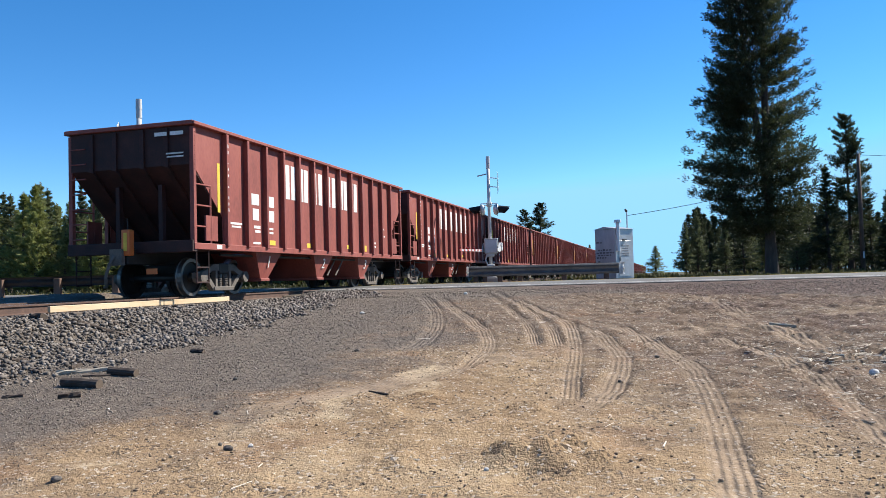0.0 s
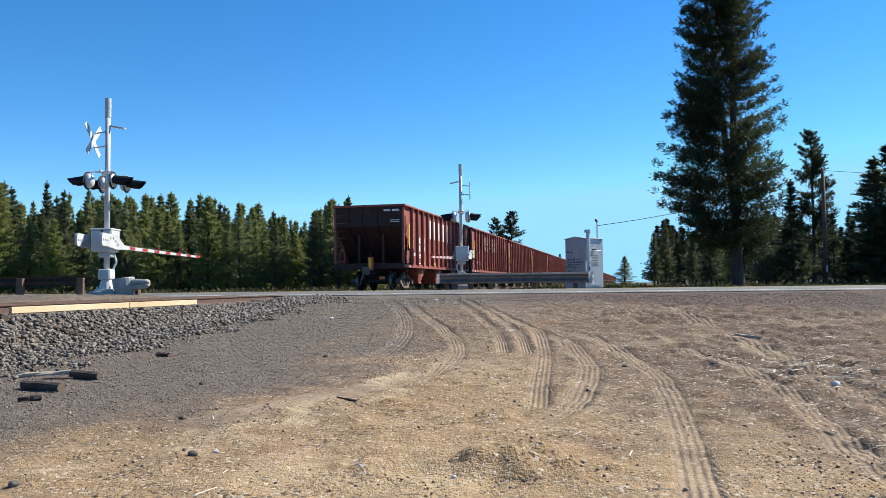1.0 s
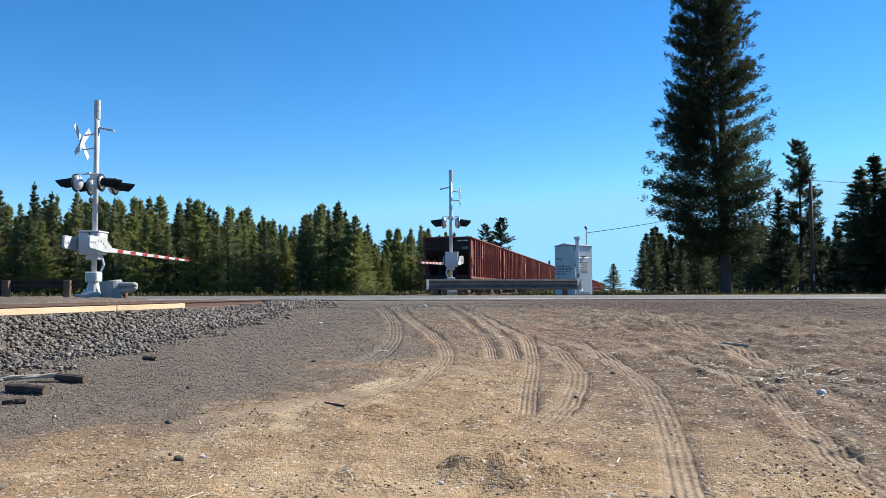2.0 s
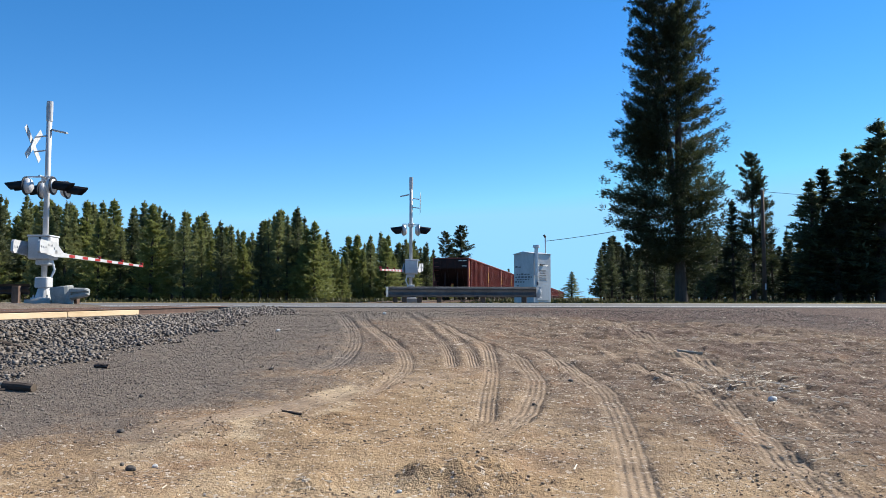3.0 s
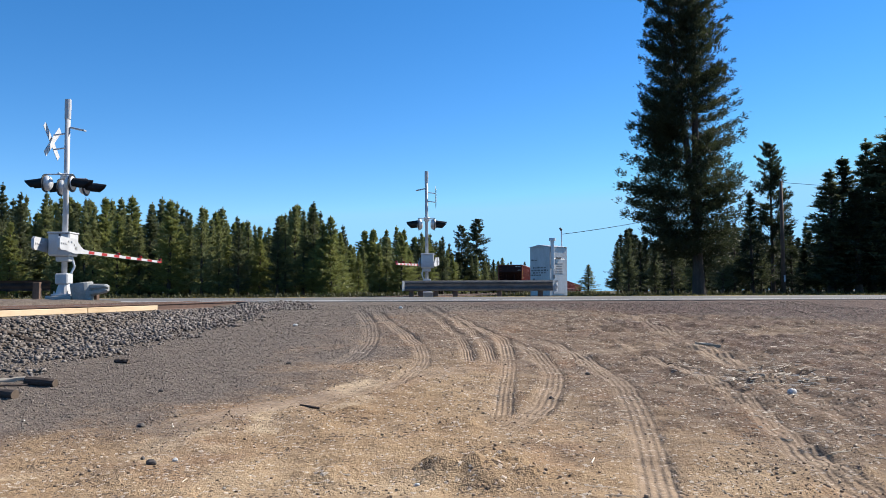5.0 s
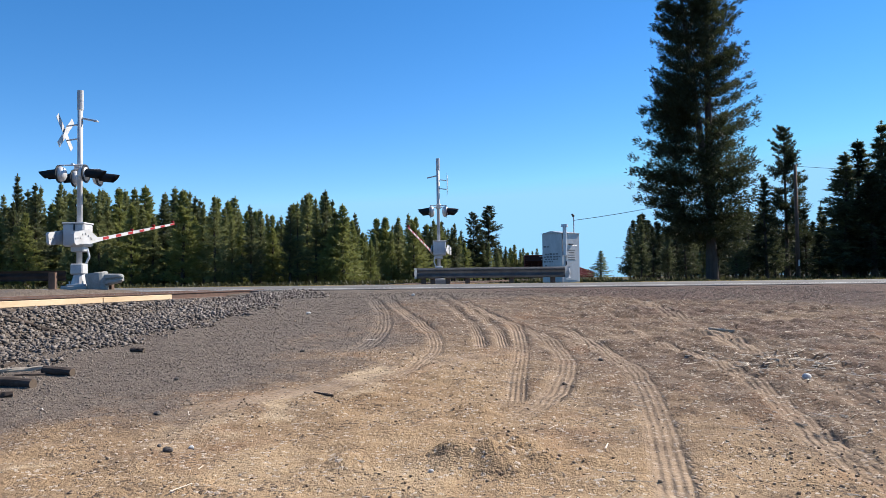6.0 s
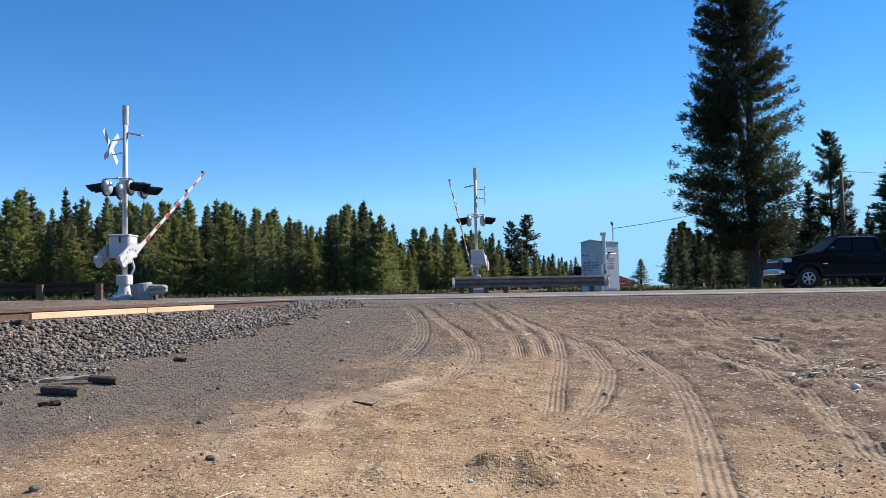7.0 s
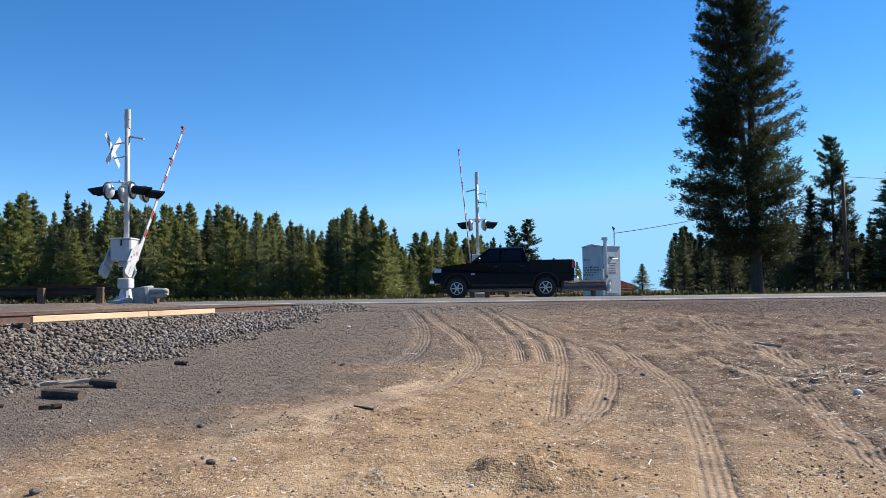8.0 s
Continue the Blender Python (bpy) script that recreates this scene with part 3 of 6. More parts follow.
tagged(sticks("chip_pile", x, y, 0.06 + 0.2 * rng.random(n) ** 2, 0.009 + 0.012 * rng.random(n), rng, chip_mat), "low patch of splintered grey wood", "wood chips", kind="stuff")

# single pieces lying about
log_bark = material("dark_burnt_bark", [(0.025, 0.018, 0.014), (0.065, 0.046, 0.035), (0.13, 0.095, 0.074)], scale=8, fine=40, rough=0.95, bump=0.8, stretch=(0.3, 1, 1), depth=0.01)
log_end = material("cut_wood_end", [(0.07, 0.05, 0.035), (0.14, 0.1, 0.07)], scale=9, fine=50, rough=0.9, bump=0.3)
stick_pale = material("pale_bare_stick", [(0.3, 0.25, 0.19), (0.5, 0.43, 0.34)], scale=6, fine=40, rough=0.9, bump=0.3)
white_stone = material("white_stone", [(0.4, 0.39, 0.37), (0.65, 0.64, 0.62)], scale=14, fine=60, rough=0.9, bump=0.4)
dark_stone = material("dark_stone", [(0.05, 0.043, 0.038), (0.12, 0.105, 0.093)], scale=14, fine=60, rough=0.85, bump=0.4)


def log(name, label, a, b, r, mat, category, wob=0.12):
    rg = np.random.default_rng(int(abs(a[0]) * 1000))
    za, zb = float(ground_z(np.array([a[0]]), np.array([a[1]]))[0]), float(ground_z(np.array([b[0]]), np.array([b[1]]))[0])
    A, B = Vector((*a, za + r * 0.75)), Vector((*b, zb + r * 0.75))
    d = (B - A).normalized()
    u = d.cross(Vector((0, 0, 1))).normalized()
    w = u.cross(d)
    bm = bmesh.new()
    rings = []
    for i in range(7):
        c = A.lerp(B, i / 6) + u * r * 0.15 * math.sin(i * 1.3)
        rings.append([bm.verts.new(c + (u * math.cos(k * 0.6283) + w * math.sin(k * 0.6283)) * r * (1 + wob * (rg.random() - 0.5) * 2)) for k in range(10)])
    for p, q in zip(rings, rings[1:]):
        for k in range(10):
            bm.faces.new((p[k], p[(k + 1) % 10], q[(k + 1) % 10], q[k]))
    for ring in (rings[0], rings[-1]):
        bm.faces.new(ring).material_index = 1
    bmesh.ops.recalc_face_normals(bm, faces=bm.faces)
    tagged(part(name, bm, [mat, log_end]), label, category)


def stone(label, x, y, r, mat, seed):
    rg = np.random.default_rng(seed)
    bm = bmesh.new()
    bmesh.ops.create_icosphere(bm, subdivisions=2, radius=r)
    k = rg.random(6) * 6
    for v in bm.verts:
        v.co *= 1 + 0.22 * math.sin(v.co.x / r * 2.3 + k[0]) * math.cos(v.co.y / r * 2.1 + k[1]) + 0.1 * (rg.random() - 0.5)
        v.co.z *= 0.75
    z = float(ground_z(np.array([x]), np.array([y]))[0])
    tagged(part("stone", bm, mat, None, "", pose(x, y, z + r * 0.35, 0, 0, 70 * seed)), label, "stone")


log("log", "short dark charred log lying on the gravel", (-4.31, 8.7), (-3.82, 8.52), 0.055, log_bark, "log")
log("log", "short dark broken log end on the gravel", (-4.11, 9.43), (-3.73, 9.31), 0.05, log_bark, "log")
log("branch", "pale bare broken branch on the gravel", (-4.78, 9.46), (-4.2, 9.62), 0.03, stick_pale, "branch", 0.3)
log("branch", "thin dark twig beside the logs", (-4.35, 9.22), (-4.05, 9.33), 0.014, log_bark, "branch", 0.3)
log("branch", "thin dark stick on the tan earth", (-0.78, 7.82), (-0.58, 7.70), 0.012, log_bark, "branch", 0.3)
log("branch", "dark weathered branch on the earth", (3.94, 10.26), (4.2, 10.1), 0.008, log_bark, "branch", 0.3)
log("branch", "pale stick on the earth", (4.95, 11.75), (5.3, 11.6), 0.02, stick_pale, "branch", 0.3)
log("branch", "grey broken branch on the ballast", (-6.0, 12.4), (-5.3, 12.75), 0.03, log_bark, "branch", 0.3)
log("branch", "dark bark piece on the ballast", (-6.6, 12.3), (-6.25, 12.0), 0.06, log_bark, "bark", 0.35)
for i, (x, y, a) in enumerate(((-5.5, 9.9, 20), (-5.1, 9.6, -30), (-5.7, 10.3, 60), (-4.9, 10.2, 10), (-5.3, 10.6, -50), (-3.9, 8.0, 15), (-4.6, 8.2, 5), (-4.75, 9.9, 80), (-3.5, 10.9, -20))):
    dx, dy = 0.11 * math.cos(radians(a)), 0.11 * math.sin(radians(a))
    log("bark_piece", "dark scrap of bark lying on the ground", (x - dx, y - dy), (x + dx, y + dy), 0.018 + 0.006 * (i % 3), log_bark, "bark", 0.4)
stone("pale broken stone block on the earth", 4.45, 8.02, 0.05, white_stone, 1)
for i, (x, y, r, mt) in enumerate(((-2.08, 7.0, 0.03, dark_stone), (-1.64, 5.78, 0.035, dark_stone), (-1.53, 6.01, 0.022, white_stone), (-2.58, 5.1, 0.035, dark_stone), (-1.75, 5.95, 0.02, dark_stone), (-3.2, 7.3, 0.014, white_stone), (-2.35, 8.6, 0.03, dark_stone), (-1.2, 10.4, 0.03, dark_stone), (2.55, 9.3, 0.03, dark_stone), (0.25, 5.1, 0.018, white_stone), (1.8, 8.0, 0.02, dark_stone), (-1.65, 15.5, 0.045, white_stone), (0.55, 19.5, 0.05, white_stone))):
    stone("small dark stone on the ground" if mt is dark_stone else "small whitish stone on the ground", x, y, r, mt, i + 2)

# ---- crossing signals with gates ----
white_paint = material("white_painted_metal", [(0.36, 0.36, 0.355), (0.47, 0.472, 0.472), (0.56, 0.562, 0.562)], scale=3, fine=30, rough=0.5, bump=0.06, spread=0.2)
galvanised = material("galvanised_steel", [(0.42, 0.43, 0.44), (0.58, 0.59, 0.6), (0.68, 0.69, 0.7)], scale=4, fine=22, rough=0.45, metal=0.35, bump=0.08)
black_paint = material("matt_black_paint", [(0.008, 0.009, 0.012), (0.02, 0.022, 0.028)], scale=5, fine=40, rough=0.55, bump=0.08)
red_lens = material("red_lamp_glass", [(0.25, 0.012, 0.01), (0.35, 0.02, 0.015)], rough=0.15, bump=0)
red_stripe = material("red_reflective_sheet", [(0.3, 0.02, 0.018), (0.4, 0.035, 0.03)], scale=5, fine=40, rough=0.4, bump=0.03)
concrete = material("old_concrete", [(0.3, 0.29, 0.27), (0.45, 0.44, 0.42)], scale=4, fine=40, rough=0.9, bump=0.3)


def lamp_unit(parent, y, front, z):
    """One flashing lamp: a round backboard, domed housing and long hood. front: 1 or -1."""
    base = pose(0.36 * front, y, z, 0, 0, 0 if front > 0 else 180)
    bm = bmesh.new()
    bmesh.ops.create_cone(bm, cap_ends=True, segments=24, radius1=0.25, radius2=0.25, depth=0.02, matrix=pose(0.0, 0, 0, 0, 90, 0))
    lamp_board = part("lamp_backboard", bm, black_paint, parent, "round black backboard", base)
    bm = bmesh.new()
    bmesh.ops.create_uvsphere(bm, u_segments=18, v_segments=10, radius=0.185, matrix=pose(-0.05, 0, 0) @ Matrix.Diagonal((0.75, 1, 1.15, 1)))
    part("lamp_housing", bm, galvanised, lamp_board, "domed light grey housing", smooth=True)
    bm = bmesh.new()
    n, r = 14, 0.15
    a, b = [], []
    for k in range(n + 1):
        w = math.radians(-40 + 260 * k / n)
        a.append(bm.verts.new((0.02, r * math.cos(w), r * math.sin(w))))
        b.append(bm.verts.new((0.56 - 0.22 * (1 - math.sin(w)) * 0.6, r * 0.9 * math.cos(w), r * 0.85 * math.sin(w) - 0.05)))
    for k in range(n):
        bm.faces.new((a[k], a[k + 1], b[k + 1], b[k]))
    bmesh.ops.solidify(bm, geom=list(bm.faces), thickness=0.008)
    part("lamp_hood", bm, black_paint, lamp_board, "long black hood")
    bm = bmesh.new()
    bmesh.ops.create_cone(bm, cap_ends=True, segments=18, radius1=0.15, radius2=0.13, depth=0.03, matrix=pose(0.025, 0, 0, 0, 90, 0))
    part("lens", bm, red_lens, lamp_board, "unlit red lens")


def crossing_signal(m, label, arm_len, arm_turn):
    """Local x faces the traffic, the arm reaches along -y."""
    sg = thing("crossing_signal", label, "railroad signal", m, "gated crossing signals")
    part("footing", boxed(-0.36, 0.36, -0.34, 0.34, -0.4, 0.05, 0.02), concrete, sg, "square concrete footing")
    bm = bmesh.new()
    box(bm, -0.24, 0.24, -0.24, 0.24, 0.05, 0.1, 0.01)
    tube(bm, (0, 0, 0.1), (0, 0, 0.4), 0.22, 0.13, 14)
    box(bm, -0.17, 0.17, -0.17, 0.19, 0.36, 0.66, 0.03)
    for sx in (-0.18, 0.18):
        for sy in (-0.18, 0.18):
            tube(bm, (sx, sy, 0.08), (sx, sy, 0.17), 0.022, seg=6)
    part("mast_base", bm, white_paint, sg, "cast white mast base")
    bm = bmesh.new()
    tube(bm, (0, 0, 0.6), (0, 0, 5.35), 0.075, 0.07, 16)
    part("mast", bm, white_paint, sg, "tall white tubular mast", smooth=True)
    bm = bmesh.new()
    tube(bm, (0, 0, 4.95), (0, 0, 5.25), 0.085, 0.085, 14)
    tube(bm, (0, 0, 5.2), (0, 0, 5.5), 0.09, 0.085, 14)
    box(bm, -0.03, 0.03, -0.1, -0.08, 5.1, 5.35)
    part("bell", bm, white_paint, sg, "white electronic bell on the mast top")
    # crossbuck on brackets
    cb = part("crossbuck_bracket", tubed((0, 0, 4.55), (0.38, 0, 4.5), 0.022, seg=8), galvanised, sg)
    part("crossbuck_bracket", tubed((0, 0, 4.15), (0.38, 0, 4.1), 0.022, seg=8), galvanised, sg)
    for tilt in (45, -45):
        off = 0.40 if tilt > 0 else 0.43
        b = part("crossbuck_blade", boxed(-0.006, 0.006, -0.09, 0.09, -0.58, 0.58, 0.004), white_paint, cb, "white crossbuck blade", pose(off, 0, 4.32, tilt, 0, 0))
        part("letter_bar", boxed(-0.004, 0.004, -0.05, 0.05, -0.45, 0.45), black_paint, b, "black lettering bar", pose(0.008, 0, 0))
    part("small_plate", boxed(-0.5, -0.08, -0.07, 0.07, -0.012, 0.03, 0.004), white_paint, sg, "small white plate on a clamp", pose(0, 0, 4.72, 0, -12, 0))
    # lamp arm and four lamps
    bm = bmesh.new()
    box(bm, -0.12, 0.12, -0.14, 0.14, 3.24, 3.42, 0.03)
    tube(bm, (0, -0.46, 3.36), (0, 0.46, 3.36), 0.032, seg=10)
    for y in (-0.42, 0.42):
        tube(bm, (-0.36, y, 3.34), (0.36, y, 3.34), 0.02, seg=8)
    part("lamp_arm", bm, galvanised, sg, "grey crossarm with a junction box")
    for f in (1, -1):
        for y in (-0.42, 0.42):
            lamp_unit(sg, y, f, 3.1)
    # gate machine
    bm = bmesh.new()
    box(bm, -0.26, 0.33, -0.26, 0.3, 1.13, 1.76, 0.04)
    box(bm, -0.272, 0.345, -0.28, 0.32, 1.74, 1.79, 0.015)
    box(bm, -0.18, 0.18, -0.16, 0.16, 0.98, 1.15, 0.03)
    part("gate_machine", bm, white_paint, sg, "white gate machine box with a lid")
    part("padlock_hasp", boxed(-0.02, 0.02, 0.295, 0.33, 1.56, 1.73, 0.006), black_paint, sg, "dark hasp on the box")
    part("cable_pipe", tube(tube(bmesh.new(), (-0.16, -0.1, 1.1), (-0.22, -0.12, 0.85), 0.03, seg=8), (-0.22, -0.12, 0.85), (-0.12, -0.08, 0.6), 0.03, seg=8), galvanised, sg)
    # the moving arm turns about local x
    arm = new("gate_arm")
    arm.parent = sg
    tagged(arm, "red and white striped gate arm")
    bm = bmesh.new()
    for sx in (-0.33, 0.38):
        plate = [(-0.6, -0.11), (-0.6, -0.01), (-0.34, 0.01), (-0.06, 0.2), (0.0, 0.27), (0.5, 0.27), (0.5, -0.09), (0.25, -0.11), (0.05, -0.14)]
        f = bm.faces.new([bm.verts.new((sx, y, z)) for y, z in plate])
        r = bmesh.ops.extrude_face_region(bm, geom=[f])
        for v in r["geom"]:
            if isinstance(v, bmesh.types.BMVert):
                v.co.x += 0.04
        for y, z in ((0.08, 0.1), (0.2, 0.17), (0.34, 0.17)):
            tube(bm, (sx - 0.02, y, z), (sx + 0.06, y, z), 0.028, seg=8)
    tube(bm, (-0.33, 0, 0), (0.42, 0, 0), 0.06, seg=10)
    bmesh.ops.recalc_face_normals(bm, faces=bm.faces)
    part("arm_bracket", bm, white_paint, arm, "white arm bracket plates", pose(0, 0, 0, 0, 0, arm_turn))
    for sx in (-0.36, 0.38):
        bm = bmesh.new()
        f = bm.faces.new([bm.verts.new((sx, y, z)) for y, z in ((0.42, -0.08), (0.42, 0.26), (0.72, 0.28), (0.78, 0.22), (0.78, -0.03), (0.72, -0.08))])
        r = bmesh.ops.extrude_face_region(bm, geom=[f])
        for v in r["geom"]:
            if isinstance(v, bmesh.types.BMVert):
                v.co.x += 0.075
        for y in (0.5, 0.6, 0.7):
            tube(bm, (sx - 0.015, y, 0.1), (sx + 0.09, y, 0.1), 0.03, seg=8)
        bmesh.ops.recalc_face_normals(bm, faces=bm.faces)
        part("counterweight", bm, white_paint, arm, "white counterweight plate", pose(0, 0, 0, 0, 0, arm_turn))
    # one tapered white beam with red bands proud of it
    x0, n = 0.6, 7
    step = (arm_len - x0) / (n - 0.55)
    turned = pose(0, 0, -0.06, 0, 0, arm_turn)
    bm = bmesh.new()
    a = [bm.verts.new((x, -x0, z)) for x, z in ((-0.325, -0.05), (-0.295, -0.05), (-0.295, 0.05), (-0.325, 0.05))]
    b = [bm.verts.new((x, -arm_len, z)) for x, z in ((-0.322, -0.033), (-0.298, -0.033), (-0.298, 0.033), (-0.322, 0.033))]
    for k in range(4):
        bm.faces.new((a[k], a[(k + 1) % 4], b[(k + 1) % 4], b[k]))
    bm.faces.new(a)
    bm.faces.new(b)
    bmesh.ops.recalc_face_normals(bm, faces=bm.faces)
    part("arm_beam", bm, white_paint, arm, "tapered white beam", turned)
    for k in range(n):
        taper = 1 - 0.34 * k / n
        part("arm_stripe", boxed(-0.328, -0.292, -(x0 + step * (k + 0.45)), -(x0 + step * k + 0.02), -0.041 * taper, 0.041 * taper), red_stripe, arm, "red reflective band", turned)
    rb = None
    for f in (0.45, 0.72, 0.985):
        mm = pose(0, 0, -0.06, 0, 0, arm_turn) @ pose(-0.31, -arm_len * f, 0.085)
        if rb is None:
            bm = bmesh.new()
            box(bm, -0.02, 0.02, -0.035, 0.035, -0.05, 0.0, 0.008)
            tube(bm, (-0.04, 0, -0.005), (0.04, 0, -0.005), 0.032, seg=10)
            rb = part("arm_lamp", bm, red_lens, arm, "small red arm lamp", mm)
        else:
            again(rb, mm)
    return sg, arm


M1 = pose(-8.62, 21.9, 0.13, 0, 0, 176.0)
M2 = pose(2.14, 34.3, 0.16, 0, 0, -4.0)
signal_a, arm_a = crossing_signal(M1, "white crossing signal mast with lamps, crossbuck and striped gate", 4.9, 0.0)
signal_b, arm_b = crossing_signal(M2, "white crossing signal mast beyond the guardrail with a striped gate", 5.5, 0.0)
NEAR_GATE = [(0.0, -1.5), (5.2, -1.5), (5.6, 0.5), (6.0, 9.5), (6.5, 23.3), (7.0, 35.5), (7.5, 46.5), (8.0, 59.0)]
FAR_GATE = [(0.0, -1.5), (5.2, -1.5), (5.6, 0.0), (6.0, 8.0), (6.5, 21.0), (7.0, 33.5), (7.5, 45.5), (8.0, 60.0)]


def gate_rows(turns, skew):
    return [(t, pose(0, 0, 1.34, -a, 0, skew)) for t, a in turns]


# ---- signal house ----
house_skin = material("weathered_aluminium_sheet", [(0.31, 0.32, 0.33), (0.45, 0.46, 0.475), (0.56, 0.57, 0.585)], scale=1.8, fine=18, rough=0.45, metal=0.3, bump=0.08, stretch=(1, 1, 0.4))
stain = material("dark_grime_paint", [(0.09, 0.09, 0.09), (0.2, 0.2, 0.2)], scale=4, fine=30, rough=0.8, bump=0)
hs = thing("signal_house", "silver sheet-metal signal equipment house beside the railway", "equipment shed", pose(9.09, 40.6, -0.1, 0, 0, 36.0))
HX, HY, HH = 0.7, 0.7, 2.68
part("plinth", boxed(-HX + 0.02, HX - 0.02, -HY + 0.02, HY - 0.02, -0.3, 0.12), concrete, hs, "low concrete plinth")
part("wall_box", boxed(-HX, HX, -HY, HY, 0.1, HH, 0.015), house_skin, hs)
bm = bmesh.new()
v = [bm.verts.new(p) for p in ((-HX - 0.06, -HY - 0.06, HH), (HX + 0.06, -HY - 0.06, HH), (HX + 0.06, HY + 0.06, HH), (-HX - 0.06, HY + 0.06, HH), (-HX - 0.06, 0, HH + 0.13), (HX + 0.06, 0, HH + 0.13))]
for f in ((0, 1, 5, 4), (2, 3, 4, 5), (1, 2, 5), (3, 0, 4), (3, 2, 1, 0)):
    bm.faces.new([v[k] for k in f])
part("roof", bm, house_skin, hs, "low gabled sheet-metal roof")
bm = tubed((-HX + 0.1, -HY - 0.11, 1.5), (-HX + 0.1, -HY - 0.11, HH + 0.36), 0.1, seg=12)
tube(bm, (-HX + 0.1, -HY - 0.11, HH + 0.3), (-HX + 0.1, -HY - 0.11, HH + 0.44), 0.19, 0.17, 12)
part("vent", bm, galvanised, hs, "round vent pipe with a cap up the corner")
# local -y face is turned to the road side, -x face to the open yard
door = part("door", boxed(-0.45, 0.5, -HY - 0.025, -HY, 0.2, 2.05, 0.01), house_skin, hs, "sheet-metal door with notices")
part("door_handle", boxed(-0.44, -0.38, -HY - 0.06, -HY - 0.02, 1.0, 1.2, 0.008), black_paint, door, "dark handle")
part("hood", boxed(-0.2, 0.1, -HY - 0.1, -HY - 0.02, 2.06, 2.12), black_paint, hs, "dark lamp hood over the door")
part("notice", boxed(-0.38, 0.4, -HY - 0.032, -HY - 0.027, 1.25, 1.85), white_paint, door, "white notice sheet")
rng = np.random.default_rng(9)
for z in (1.78, 1.66, 1.52, 1.4, 1.3):
    w = 0.2 + 0.1 * rng.random()
    part("notice_line", boxed(-w, w, -HY - 0.037, -HY - 0.034, z - 0.02, z + 0.02), stain, door, "grey line of small writing")
for r, (z, n) in enumerate(((1.95, 2), (1.55, 5), (1.4, 6), (1.28, 5), (1.15, 4), (0.95, 1))):
    y = -0.6 + 0.1 * (r % 2)
    for k in range(n):
        w = 0.08 + 0.1 * rng.random()
        part("scrawl", boxed(-HX - 0.006, -HX - 0.002, -y - w, -y, z, z + 0.06 + 0.03 * rng.random()), stain, hs, "faded grey painted scrawl")
        y += w + 0.06
part("service_mast", tubed((0.62, -0.4, HH - 0.2), (0.62, -0.4, HH + 1.0), 0.035, seg=8), galvanised, hs, "steel service mast")
bm = tubed((0.62, -0.4, HH + 0.95), (0.5, -0.4, HH + 1.05), 0.07, 0.05, 8)
part("weatherhead", bm, black_paint, hs, "dark weatherhead")

# ---- guardrails ----
guard_steel = material("weathered_guardrail_steel", [(0.1, 0.1, 0.102), (0.16, 0.16, 0.162), (0.22, 0.22, 0.22)], scale=3, fine=25, rough=0.6, metal=0.2, bump=0.08)
end_steel = material("dull_grey_end_steel", [(0.17, 0.175, 0.165), (0.27, 0.275, 0.262), (0.36, 0.365, 0.35)], scale=4, fine=22, rough=0.6, metal=0.1, bump=0.08)
post_wood = material("treated_wood_post", [(0.05, 0.03, 0.02), (0.12, 0.072, 0.05), (0.18, 0.115, 0.085)], scale=3, fine=30, rough=0.9, bump=0.4, stretch=(1, 1, 0.3))
# brown steel for the far guardrail, its back's shade mixed into the colour
shaded_steel = material("brown_weathered_steel", [(0.035, 0.028, 0.025), (0.06, 0.05, 0.045), (0.09, 0.075, 0.065)], scale=3, fine=25, rough=0.8, metal=0.0, bump=0.1)
W_PROFILE = [(0.0, -0.155), (0.03, -0.15), (0.075, -0.11), (0.08, -0.085), (0.03, -0.03), (0.012, 0.0), (0.03, 0.03), (0.085, 0.085), (0.085, 0.105), (0.02, 0.15), (-0.02, 0.158)]


def w_beam(pts, face=-1, tall=1.0):
    """A W-beam along plan points (x, y), heights z; face: the side on which the corrugation stands out."""
    bm = bmesh.new()
    rings = []
    for k, p in enumerate(pts):
        a, b = pts[max(0, k - 1)], pts[min(len(pts) - 1, k + 1)]
        d = (Vector(b) - Vector(a)).normalized()
        nrm = Vector((d.y, -d.x, 0)).normalized() * -face
        rings.append([bm.verts.new(Vector(p) + nrm * o + Vector((0, 0, z * tall))) for o, z in W_PROFILE])
    for r0, r1 in zip(rings, rings[1:]):
        for k in range(len(W_PROFILE) - 1):
            bm.faces.new((r0[k], r0[k + 1], r1[k + 1], r1[k]))
    bmesh.ops.solidify(bm, geom=list(bm.faces), thickness=0.004)
    return bm


def guardrail(label, pts, post_at, face, zmid=0.5, steel=None, tall=1.0):
    g = thing("guardrail", label, "guardrail", Matrix(), "roadside guardrails")
    pt = None
    part("beam", w_beam([(x, y, zmid) for x, y in pts], face, tall), steel or guard_steel, g, "corrugated steel beam")
    for x, y in post_at:
        mm = pose(x, y, 0)
        pt = part("post", boxed(-0.1, 0.1, -0.09, 0.09, -0.5, zmid + 0.1, 0.01), post_wood, g, "brown wooden post", mm) if pt is None else again(pt, mm)
    return g


